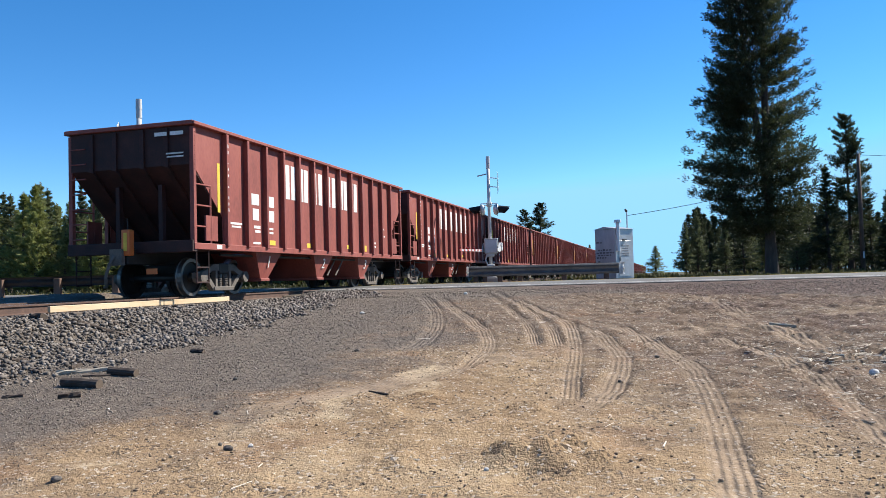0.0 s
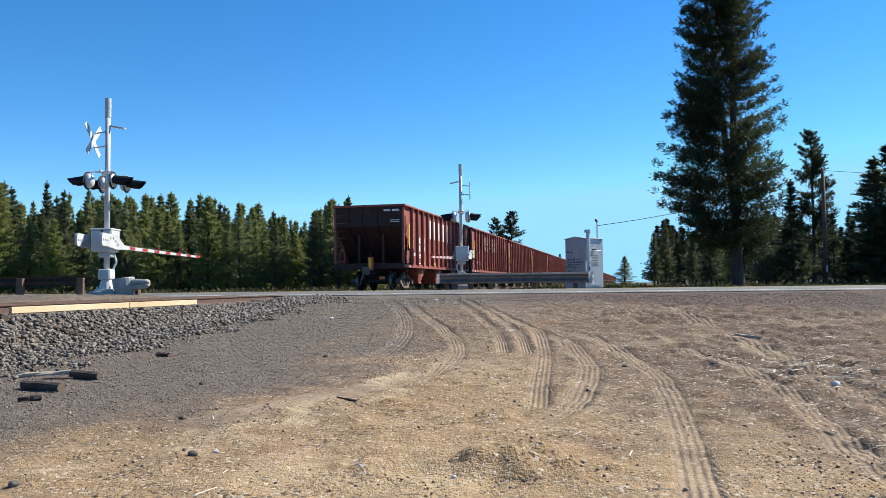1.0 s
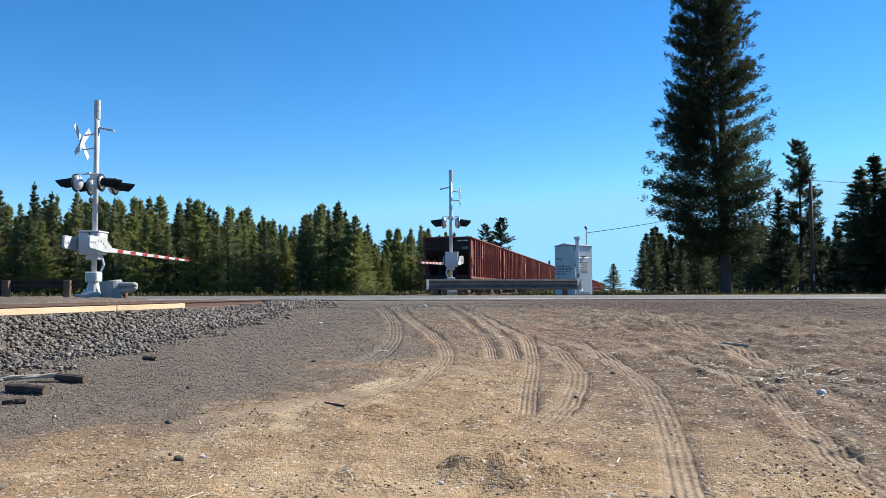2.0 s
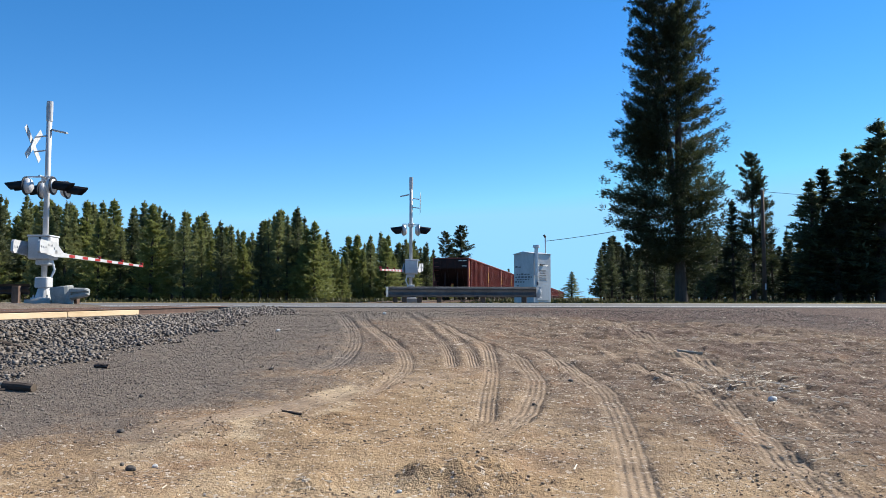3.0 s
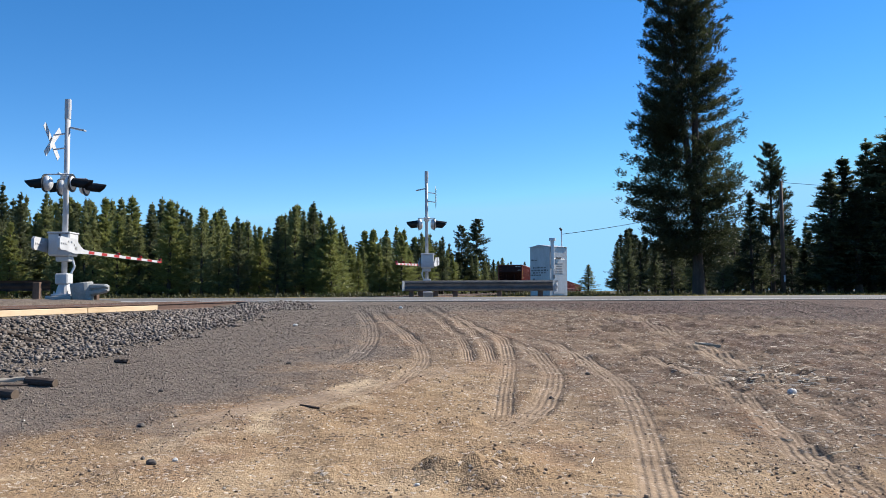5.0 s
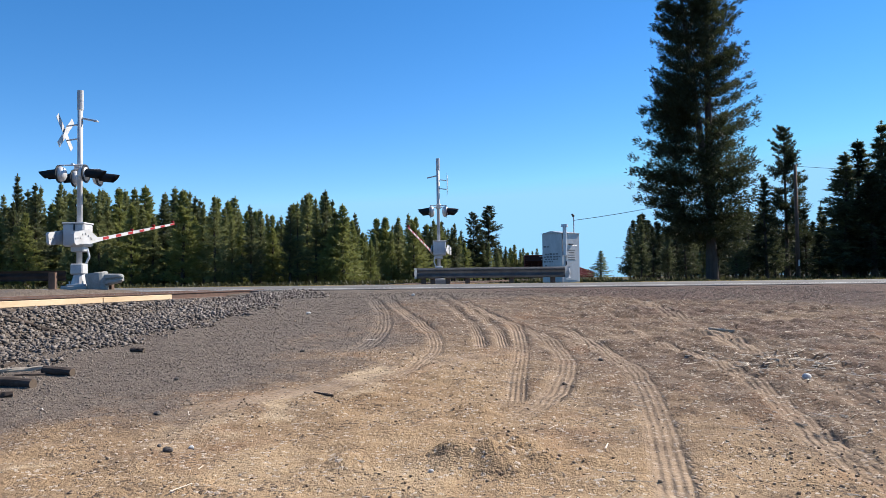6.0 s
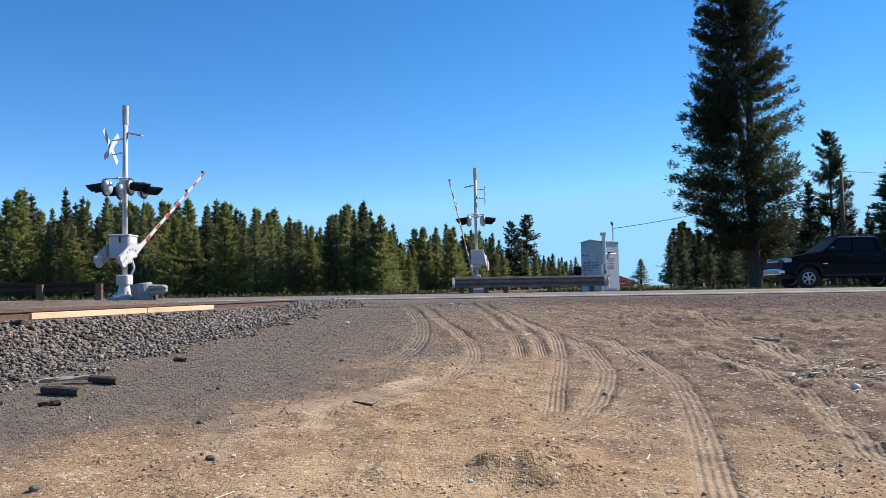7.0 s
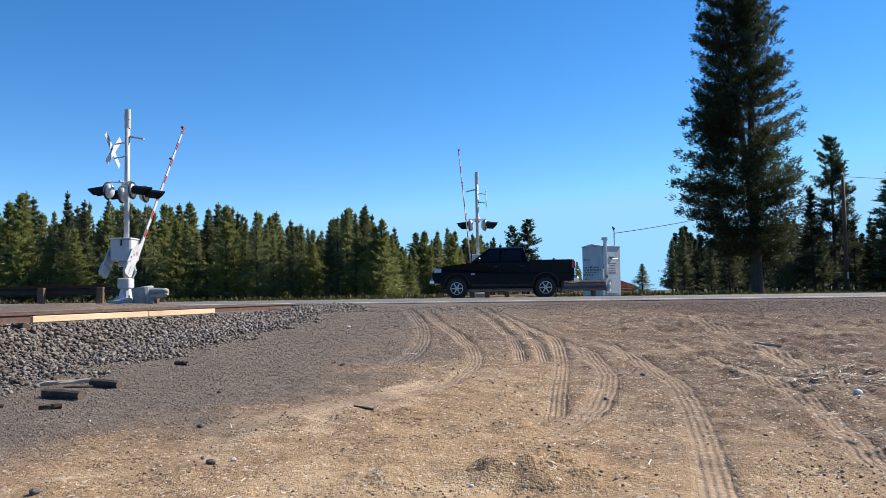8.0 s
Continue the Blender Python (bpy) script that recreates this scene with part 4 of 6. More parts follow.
def terminal(g, x, y, zmid, rz, r=0.26, tall=1.0):
    bm = bmesh.new()
    n = 12
    rings = []
    for k in range(n + 1):
        w = math.radians(-100 + 200 * k / n)
        rings.append([bm.verts.new((r * math.cos(w) - o * 0.4 * math.cos(w), r * math.sin(w), z * tall)) for o, z in W_PROFILE])
    for a, b in zip(rings, rings[1:]):
        for k in range(len(W_PROFILE) - 1):
            bm.faces.new((a[k], a[k + 1], b[k + 1], b[k]))
    bmesh.ops.solidify(bm, geom=list(bm.faces), thickness=0.004)
    part("end_terminal", bm, galvanised, g, "rounded bright end terminal", pose(x, y, zmid, 0, 0, rz))


gr = [(1.1 + 0.5 * k, 33.0 - 0.035 * 0.5 * k) for k in range(14)]
g_near = guardrail("galvanised steel guardrail on wooden posts by the crossing", gr, [(1.4, 33.15), (1.8, 33.14), (2.45, 33.12), (3.3, 33.09), (5.2, 33.02), (7.0, 32.96)], -1, 0.49, None, 1.45)
terminal(g_near, 7.55, 32.85, 0.47, -10, 0.22, 1.55)
terminal(g_near, 1.15, 33.15, 0.49, 180, 0.17, 1.4)
gl = [(-24.0 + 1.0 * k, 25.3 - 0.07 * k) for k in range(15)]
guardrail("brown guardrail, darkened for its shaded back, on brown wooden posts across the track", gl, [(-23.65 + 1.905 * k, 25.15 - 0.133 * k) for k in range(8)], 1, 0.48, shaded_steel)
# the blunt end piece beside the mast
gt = thing("guardrail_end", "bulky light grey curved guardrail end piece by the signal", "guardrail end", pose(-7.85, 21.6, 0.30, 0, 0, -8))
# a tapered stub with a long slot, running into a broad rolled nose
bm = bmesh.new()
rings = []
for x, lo, hi, w in ((-0.05, -0.16, 0.2, 0.13), (0.2, -0.1, 0.2, 0.11), (0.46, -0.05, 0.19, 0.09), (0.54, 0.0, 0.15, 0.07)):
    mid_z = (lo + hi) / 2
    rings.append([bm.verts.new((x, -y, z)) for y, z in ((w * 0.6, lo), (w, lo + 0.04), (w, mid_z - 0.035), (w - 0.07, mid_z - 0.02), (w - 0.07, mid_z + 0.02), (w, mid_z + 0.035), (w, hi - 0.04), (w * 0.5, hi), (-w, hi), (-w, lo))])
for a, b in zip(rings, rings[1:]):
    for k in range(10):
        bm.faces.new((a[k], a[(k + 1) % 10], b[(k + 1) % 10], b[k]))
bm.faces.new(rings[0])
bm.faces.new(rings[-1])
bmesh.ops.recalc_face_normals(bm, faces=bm.faces)
part("beam_stub", bm, end_steel, gt, "short slotted steel stub")
bm = bmesh.new()
rings = []
for z, r in ((-0.3, 0.0), (-0.3, 0.2), (-0.27, 0.235), (0.0, 0.27), (0.2, 0.275), (0.225, 0.26), (0.225, 0.22), (0.19, 0.0)):
    rings.append([bm.verts.new((r * math.cos(6.2832 * k / 20) * 1.1, r * math.sin(6.2832 * k / 20), z)) for k in range(20)])
for a, b in zip(rings, rings[1:]):
    for k in range(20):
        bm.faces.new((a[k], a[(k + 1) % 20], b[(k + 1) % 20], b[k]))
bmesh.ops.remove_doubles(bm, verts=bm.verts, dist=0.0005)
bmesh.ops.recalc_face_normals(bm, faces=bm.faces)
part("curved_end", bm, end_steel, gt, "rolled light grey nose", pose(-0.18, 0, 0, 0, -8, 0), smooth=False)
part("post", boxed(0.0, 0.16, 0.12, 0.28, -0.75, 0.0, 0.01), post_wood, gt, "short wooden post")

# ---- utility pole and wires ----
pole = thing("utility_pole", "tall brown wooden utility pole beside the road", "utility pole", pose(31.75, 58.0, -0.1, 0, 0.0, 0))
part("shaft", tubed((0, 0, -0.5), (0, 0, 8.95), 0.17, 0.12, 12), post_wood, pole, smooth=True)
part("tag", boxed(-0.06, 0.06, -0.19, -0.17, 1.0, 1.5), white_paint, pole, "small pale tag")
part("insulator", tubed((0, -0.05, 8.9), (0, -0.05, 9.1), 0.06, seg=8), galvanised, pole)


wire_mat = material("dark_wire_sheath", [(0.01, 0.01, 0.01), (0.02, 0.02, 0.02)], rough=1.0, bump=0)
wire_mat.node_tree.nodes["Principled BSDF"].inputs["Specular IOR Level"].default_value = 0.0


def wire(a, b, sag, label):
    bm = bmesh.new()
    a, b = Vector(a), Vector(b)
    n = 14
    pts = [a.lerp(b, k / n) - Vector((0, 0, sag * 4 * (k / n) * (1 - k / n))) for k in range(n + 1)]
    side = (b - a).cross(Vector((0, 0, 1))).normalized()
    rings = [[bm.verts.new(p + (side * math.cos(k * 1.2566) + Vector((0, 0, 1)) * math.sin(k * 1.2566)) * 0.016) for k in range(5)] for p in pts]
    for r0, r1 in zip(rings, rings[1:]):
        for k in range(5):
            bm.faces.new((r0[k], r0[(k + 1) % 5], r1[(k + 1) % 5], r1[k]))
    tagged(part("overhead_wire", bm, wire_mat), label, "wire")


wire((9.8, 40.65, 3.3), (31.7, 57.9, 8.75), 0.5, "thin dark service wire from the signal house to the pole")
wire((31.8, 58.0, 8.75), (75.0, 62.0, 9.0), 0.6, "thin dark overhead wire leading off from the pole")
# ---- dark pickup truck on the road ----
truck_paint = material("black_car_paint", [(0.002, 0.0025, 0.005), (0.004, 0.005, 0.008)], scale=2, fine=60, rough=0.3, bump=0.0, coat=0.03)
truck_paint.node_tree.nodes["Principled BSDF"].inputs["Specular IOR Level"].default_value = 0.1
plastic = material("black_trim_plastic", [(0.01, 0.01, 0.011), (0.02, 0.02, 0.021)], scale=5, fine=60, rough=0.7, bump=0.05)
tyre_rubber = material("tyre_rubber", [(0.012, 0.012, 0.012), (0.028, 0.027, 0.026)], scale=6, fine=50, rough=0.85, bump=0.2)
alloy = material("grey_alloy", [(0.4, 0.4, 0.41), (0.55, 0.55, 0.56)], scale=5, fine=40, rough=0.35, metal=0.8, bump=0.03)
chrome = material("dull_chrome", [(0.5, 0.5, 0.51), (0.65, 0.65, 0.66)], scale=4, fine=30, rough=0.22, metal=0.9, bump=0.02)
tail_red = material("red_tail_lamp", [(0.3, 0.01, 0.01), (0.42, 0.02, 0.02)], rough=0.15, bump=0)
tinted = bpy.data.materials.new("tinted_glass")
tinted.use_nodes = True
tb = tinted.node_tree.nodes["Principled BSDF"]
tb.inputs["Base Color"].default_value, tb.inputs["Roughness"].default_value = (0.005, 0.006, 0.009, 1), 0.45
tb.inputs["Specular IOR Level"].default_value = 0.15
tb.inputs["Transmission Weight"].default_value = 0.4
headlamp = bpy.data.materials.new("headlamp_glass")
headlamp.use_nodes = True
hb = headlamp.node_tree.nodes["Principled BSDF"]
hb.inputs["Base Color"].default_value, hb.inputs["Roughness"].default_value = (0.3, 0.31, 0.33, 1), 0.12
hb.inputs["Metallic"].default_value = 0.4


def arch(cx, r, n=9):
    return [(cx + r * math.cos(math.pi * (1 - k / n)), 0.40 + r * math.sin(math.pi * (1 - k / n))) for k in range(n + 1)]


def up(z):
    return z if z < 0.8 else 0.8 + (z - 0.8) * 1.28


def build_pickup():
    tk = thing("pickup_truck", "black four-door pickup truck driving along the road", "pickup truck", Matrix())
    W = 0.91
    low = [(-2.55, 0.56), (-2.1, 0.5)] + arch(-1.62, 0.47) + [(-1.1, 0.47), (1.1, 0.47)] + arch(1.62, 0.47) + [(2.15, 0.5), (2.46, 0.52)]
    top = [(2.52, 0.72), (2.5, 0.93), (2.38, 1.0), (1.9, 1.08), (1.15, 1.14), (-1.0, 1.16), (-1.02, 0.82), (-2.64, 0.82), (-2.64, 0.6)]
    bm = prism(bmesh.new(), low + top, -W, W)
    for v in bm.verts:
        if v.co.z > 0.9:
            v.co.y *= 0.965
        if v.co.x > 2.2:
            v.co.y *= 0.93
    for v in bm.verts:
        v.co.z = up(v.co.z)
    part("body", bm, truck_paint, tk)
    bs = None
    for y in (-W, W - 0.09):
        mm = pose(0, y, 0)
        bs = part("bed_side", boxed(-2.62, -1.03, 0, 0.09, 0.816, 1.325, 0.02), truck_paint, tk, "", mm) if bs is None else again(bs, mm)
    part("tailgate", boxed(-2.68, -2.6, -0.8, 0.8, 0.62, 1.32, 0.02), truck_paint, tk)
    part("bed_rail", boxed(-2.66, -1.03, -W - 0.004, -W + 0.1, 1.325, 1.35, 0.008), plastic, tk)
    # cab with leaning sides and slanted screens
    bm = bmesh.new()
    lo = [(1.12, 0.86), (0.1, 0.875), (-1.0, 0.87)]
    hi = [(0.42, 0.63), (-0.2, 0.66), (-0.84, 0.65)]
    ring = []
    for (x, w), (x2, w2) in zip(lo, hi):
        ring.append([bm.verts.new((x, -w, 1.22)), bm.verts.new((x2, -w2, 1.77)), bm.verts.new((x2 - 0.03, -w2 * 0.8, 1.82)), bm.verts.new((x2 - 0.03, w2 * 0.8, 1.82)), bm.verts.new((x2, w2, 1.77)), bm.verts.new((x, w, 1.22))])
    for a, b in zip(ring, ring[1:]):
        for k in range(5):
            bm.faces.new((a[k], a[k + 1], b[k + 1], b[k]))
    bm.faces.new(ring[0])
    bm.faces.new(ring[-1])
    bmesh.ops.recalc_face_normals(bm, faces=bm.faces)
    part("cab", bm, truck_paint, tk)

    def pane(name, quad, mat=tinted, label=""):
        bm = bmesh.new()
        f = bm.faces.new([bm.verts.new(p) for p in quad])
        r = bmesh.ops.extrude_face_region(bm, geom=[f])
        nrm = (Vector(quad[1]) - Vector(quad[0])).cross(Vector(quad[2]) - Vector(quad[0])).normalized()
        for v in r["geom"]:
            if isinstance(v, bmesh.types.BMVert):
                v.co += nrm * 0.006
        bmesh.ops.recalc_face_normals(bm, faces=bm.faces)
        return part(name, bm, mat, tk, label)
    for sy in (-1, 1):
        def side(x, z):
            f = (z - 1.22) / 0.55
            return (x, sy * (0.875 * (1 - f) + 0.655 * f + 0.004), z)
        for x0, x1, t0, t1 in ((0.84, 0.08, 0.40, 0.02), (-0.02, -0.78, -0.06, -0.72)):
            q = [side(x0, 1.3), side(x1, 1.3), side(t1, 1.72), side(t0, 1.72)]
            if sy > 0:
                q = q[::-1]
            pane("side_window", q, tinted, "dark tinted side window")
        part("door_seam", boxed(-0.005, 0.005, sy * (W - 0.003) - 0.003, sy * (W - 0.003) + 0.003, 0.5, 1.2), plastic, tk, "", pose(0.03, 0, 0))
        part("door_handle", boxed(0.1, 0.26, sy * 0.89 - 0.02, sy * 0.89 + 0.02, 1.08, 1.12, 0.006), plastic, tk, "", pose(0, 0, 0))
        part("door_handle", boxed(-0.86, -0.7, sy * 0.89 - 0.02, sy * 0.89 + 0.02, 1.09, 1.13, 0.006), plastic, tk)
        part("side_mirror", boxed(0.74, 0.92, sy * 1.0 - 0.1, sy * 1.0 + 0.1, 1.25, 1.43, 0.04), truck_paint, tk)
        part("headlight", boxed(2.16, 2.46, sy * 0.72 - 0.14, sy * 0.72 + 0.14, 0.88, 1.06, 0.03), headlamp, tk, "clear headlight")
        part("taillight", boxed(-2.7, -2.58, sy * 0.87 - 0.055, sy * 0.87 + 0.055, 1.0, 1.27, 0.015), tail_red, tk, "red taillight")
        part("sill_trim", boxed(-1.1, 1.1, sy * 0.86 - 0.03, sy * 0.86 + 0.03, 0.36, 0.48, 0.02), plastic, tk)
        part("mud_flap", boxed(-2.2, -2.17, sy * 0.8 - 0.14, sy * 0.8 + 0.14, 0.16, 0.5), plastic, tk)
        part("side_badge", boxed(0.95, 1.1, sy * 0.905 - 0.005, sy * 0.905 + 0.008, 0.82, 0.85), chrome, tk, "small bright badge bar")
        bm = bmesh.new()
        for cx in (-1.62, 1.62):
            pts = arch(cx, 0.47)
            for a, b in zip(pts, pts[1:]):
                tube(bm, (a[0], sy * 0.915, a[1]), (b[0], sy * 0.915, b[1]), 0.022, seg=6)
        part("arch_trim", bm, plastic, tk)
    pane("windscreen", [(1.09, 0.8, 1.26), (1.09, -0.8, 1.26), (0.48, -0.6, 1.74), (0.48, 0.6, 1.74)][::-1], tinted, "dark windscreen")
    pane("rear_window", [(-1.0, -0.75, 1.36), (-1.0, 0.75, 1.36), (-0.87, 0.6, 1.73), (-0.87, -0.6, 1.73)][::-1], tinted, "dark rear window")
    bm = bmesh.new()
    box(bm, 2.4, 2.62, -0.86, 0.86, 0.46, 0.66, 0.05)
    part("front_bumper", bm, chrome, tk, "dull chrome front bumper")
    part("grille", boxed(2.46, 2.54, -0.52, 0.52, 0.66, 0.94, 0.03), plastic, tk, "black grille")
    part("grille_surround", tube(tube(bmesh.new(), (2.53, -0.55, 0.66), (2.53, 0.55, 0.66), 0.03, seg=8), (2.51, -0.55, 0.94), (2.51, 0.55, 0.94), 0.03, seg=8), chrome, tk, "bright grille surround")
    part("rear_bumper", boxed(-2.82, -2.6, -0.86, 0.86, 0.48, 0.68, 0.04), chrome, tk, "dull chrome rear bumper")
    part("antenna", tubed((1.3, -0.8, 1.1), (1.22, -0.8, 1.75), 0.006, seg=5), plastic, tk)
    part("underbody", boxed(-2.3, 2.2, -0.64, 0.64, 0.3, 0.84, 0.03), plastic, tk)
    wheels = []
    for x in (1.62, -1.62):
        for sy in (-1, 1):
            w = new("wheel")
            w.parent = tk
            w.matrix_basis = pose(x, sy * 0.79, 0.385)
            bm = bmesh.new()
            n = 32
            prof = [(0.23, -0.12), (0.34, -0.125), (0.375, -0.105), (0.385, -0.06), (0.385, 0.06), (0.375, 0.105), (0.34, 0.125), (0.23, 0.12)]
            rg = [[bm.verts.new((r * math.cos(6.2832 * k / n), y, r * math.sin(6.2832 * k / n))) for k in range(n)] for r, y in prof]
            for a, b in zip(rg, rg[1:]):
                for k in range(n):
                    bm.faces.new((a[k], a[(k + 1) % n], b[(k + 1) % n], b[k]))
            bmesh.ops.recalc_face_normals(bm, faces=bm.faces)
            part("tyre", bm, tyre_rubber, w, "black tyre", smooth=True)
            bm = bmesh.new()
            for k in range(6):
                box(bm, 0.04, 0.22, -0.022, 0.022, -0.03, 0.03, 0.006)
            vs = list(bm.verts)
            per = len(vs) // 6
            for k in range(6):
                bmesh.ops.rotate(bm, verts=vs[k * per:(k + 1) * per], cent=(0, 0, 0), matrix=Matrix.Rotation(k * math.pi / 3, 3, 'Z'))
            tube(bm, (0, 0, -0.05), (0, 0, 0.04), 0.07, 0.06, 14)
            a = [bm.verts.new((0.235 * math.cos(6.2832 * k / n), 0.235 * math.sin(6.2832 * k / n), -0.1)) for k in range(n)]
            b = [bm.verts.new((0.235 * math.cos(6.2832 * k / n), 0.235 * math.sin(6.2832 * k / n), 0.04)) for k in range(n)]
            c = [bm.verts.new((0.205 * math.cos(6.2832 * k / n), 0.205 * math.sin(6.2832 * k / n), 0.045)) for k in range(n)]
            for r0, r1 in ((a, b), (b, c)):
                for k in range(n):
                    bm.faces.new((r0[k], r0[(k + 1) % n], r1[(k + 1) % n], r1[k]))
            part("rim", bm, alloy, w, "six-spoke grey alloy rim", pose(0, sy * 0.07, 0, -90 * sy, 0, 0))
            bm = bmesh.new()
            tube(bm, (0, -0.02, 0), (0, 0.02, 0), 0.21, 0.21, 24)
            part("brake_disc", bm, plastic, w, "", pose(0, 0, 0))
            wheels.append((w, x, sy))
    # the body rides high on its springs
    for o in tk.children:
        if not o.name.startswith("wheel"):
            o.location.z += 0.07
    return tk, wheels


pickup, pickup_wheels = build_pickup()
PICKUP_V, PICKUP_SPEED, PICKUP_U8 = 29.0, 12.65, -1.0


def pickup_rows():
    rows = []
    for i in range(9):
        p = at_road(PICKUP_U8 + PICKUP_SPEED * (8 - i) + 1.62, PICKUP_V)
        rows.append((float(i), pose(p.x, p.y, road_z(PICKUP_V), 0, 0, 176.0)))
    return rows


def rolling_rows(x, y, r, speed, turned=0):
    """A wheel that rolls along its thing's x, a row for each thirtieth of a second."""
    return [(i / 30, pose(x, y, r, 0, math.degrees(speed * i / 30 / r) % 360, 0) @ pose(0, 0, 0, 0, 0, turned)) for i in range(241)]

# ---- the train: open hopper cars ----
CAR_L, CAR_PITCH, CAR_H = 13.3, 14.3, 3.7
rust_red = material("oxide_red_paint", [(0.13, 0.027, 0.02), (0.235, 0.055, 0.041), (0.295, 0.083, 0.06)], scale=1.6, fine=24, rough=0.62, bump=0.15, spread=0.22, stretch=(1, 1, 0.35))
# darker copy of the red: shade of the car ends put into the colour
rust_shaded = material("oxide_red_stained_paint", [(0.012, 0.004, 0.0035), (0.03, 0.008, 0.0065), (0.06, 0.016, 0.012)], scale=2.5, fine=30, rough=0.75, bump=0.2, spread=0.2)
steel_dark = material("dark_greasy_steel", [(0.012, 0.011, 0.01), (0.035, 0.03, 0.027)], scale=6, fine=50, rough=0.6, metal=0.3, bump=0.2)
steel_dust = material("dusty_cast_steel", [(0.06, 0.05, 0.042), (0.16, 0.135, 0.115)], scale=7, fine=40, rough=0.8, bump=0.3)
tread_steel = material("polished_wheel_steel", [(0.14, 0.13, 0.125), (0.24, 0.23, 0.22)], scale=8, fine=80, rough=0.45, metal=0.8, bump=0.05)
mark_white = material("worn_white_marking", [(0.55, 0.53, 0.5), (0.8, 0.79, 0.77)], scale=5, fine=40, rough=0.6, bump=0.05, spread=0.18)
mark_yellow = material("yellow_marking", [(0.55, 0.36, 0.03), (0.75, 0.52, 0.06)], scale=5, fine=40, rough=0.6, bump=0.05)
orange = material("orange_plastic", [(0.5, 0.1, 0.015), (0.65, 0.16, 0.03)], scale=6, fine=50, rough=0.5, bump=0.05)


def wheel_mesh():
    bm = bmesh.new()
    prof = [(0.06, -0.10), (0.10, -0.10), (0.12, -0.03), (0.33, -0.02), (0.35, -0.07), (0.42, -0.07), (0.425, 0.03), (0.45, 0.045), (0.45, 0.07), (0.35, 0.06), (0.33, 0.02), (0.12, 0.03), (0.1, 0.1), (0.06, 0.1)]
    n = 28
    rings = [[bm.verts.new((r * math.cos(2 * math.pi * k / n), y, r * math.sin(2 * math.pi * k / n))) for k in range(n)] for r, y in prof]
    for i in range(len(prof)):
        a, b = rings[i], rings[(i + 1) % len(prof)]
        for k in range(n):
            f = bm.faces.new((a[k], a[(k + 1) % n], b[(k + 1) % n], b[k]))
            f.material_index = 1 if i in (4, 5, 6) else 0
    bmesh.ops.recalc_face_normals(bm, faces=bm.faces)
    return bm


def side_frame_mesh():
    """A cast truck side frame in x and z, with its spring group and bearing ends."""
    bm = bmesh.new()
    top = [(-1.08, 0.52), (-0.7, 0.58), (-0.42, 0.72), (0.42, 0.72), (0.7, 0.58), (1.08, 0.52), (1.08, 0.40), (0.72, 0.44), (0.45, 0.57), (-0.45, 0.57), (-0.72, 0.44), (-1.08, 0.40)]
    prism(bm, top, -0.07, 0.07)
    prism(bm, [(-0.78, 0.47), (-0.62, 0.47), (-0.30, 0.16), (-0.42, 0.12)], -0.06, 0.06)
    prism(bm, [(0.78, 0.47), (0.62, 0.47), (0.30, 0.16), (0.42, 0.12)], -0.06, 0.06)
    box(bm, -0.42, 0.42, -0.09, 0.09, 0.1, 0.2, 0.015)
    box(bm, -0.33, -0.25, -0.06, 0.06, 0.18, 0.6)
    box(bm, 0.25, 0.33, -0.06, 0.06, 0.18, 0.6)
    for x in (-0.89, 0.89):
        tube(bm, (x, -0.13, 0.42), (x, 0.1, 0.42), 0.13, 0.13, 14)
    return bm


def spring_mesh():
    bm = bmesh.new()
    for k in range(7):
        tube(bm, (0, 0, 0.2 + k * 0.042), (0, 0, 0.225 + k * 0.042), 0.075, 0.075, 10)
    return bm


def add_truck(car, x):
    tk = new("truck")
    tk.parent = car
    tk.matrix_basis = pose(x, 0, 0)
    wh = None
    for ax in (-0.89, 0.89):
        for sy in (-1, 1):
            mm = pose(ax, sy * 0.76, 0.425, 0, 0, 0 if sy < 0 else 180)
            if wh is None:
                wh = part("wheel", wheel_mesh(), [steel_dark, tread_steel], tk, "steel wheel with a bright tread", mm)
            else:
                again(wh, mm, tk)
        part("axle", tubed((ax, -0.75, 0.425), (ax, 0.75, 0.425), 0.08), steel_dark, tk)
    sf = part("side_frame", side_frame_mesh(), steel_dust, tk, "dusty cast side frame", pose(0, -1.02, 0))
    again(sf, pose(0, 1.02, 0, 0, 0, 180), tk)
    sp = part("spring", spring_mesh(), steel_dust, tk, "", pose(-0.12, -1.02, 0))
    for sx, sy in ((0.12, -1.02), (-0.12, 1.02), (0.12, 1.02)):
        again(sp, pose(sx, sy, 0), tk)
    part("bolster", boxed(-0.2, 0.2, -1.1, 1.1, 0.5, 0.74, 0.02), steel_dark, tk)
    return tk


def side_sheet_mesh():
    bm = bmesh.new()
    pts = [(0.02, 3.66), (CAR_L - 0.02, 3.66), (CAR_L - 0.02, 2.85), (CAR_L - 1.25, 1.68), (CAR_L - 1.25, 1.05), (1.25, 1.05), (1.25, 1.68), (0.02, 2.85)]
    prism(bm, pts, -1.53, -1.515)
    return bm


def end_slope_mesh():
    """End sheet above, then the slope sheet that runs in under the load."""
    bm = bmesh.new()
    prism(bm, [(0.0, 3.66), (0.02, 3.66), (0.02, 2.83), (2.05, 1.02), (2.05, 0.98), (0.0, 2.8)], -1.515, 1.515)
    return bm


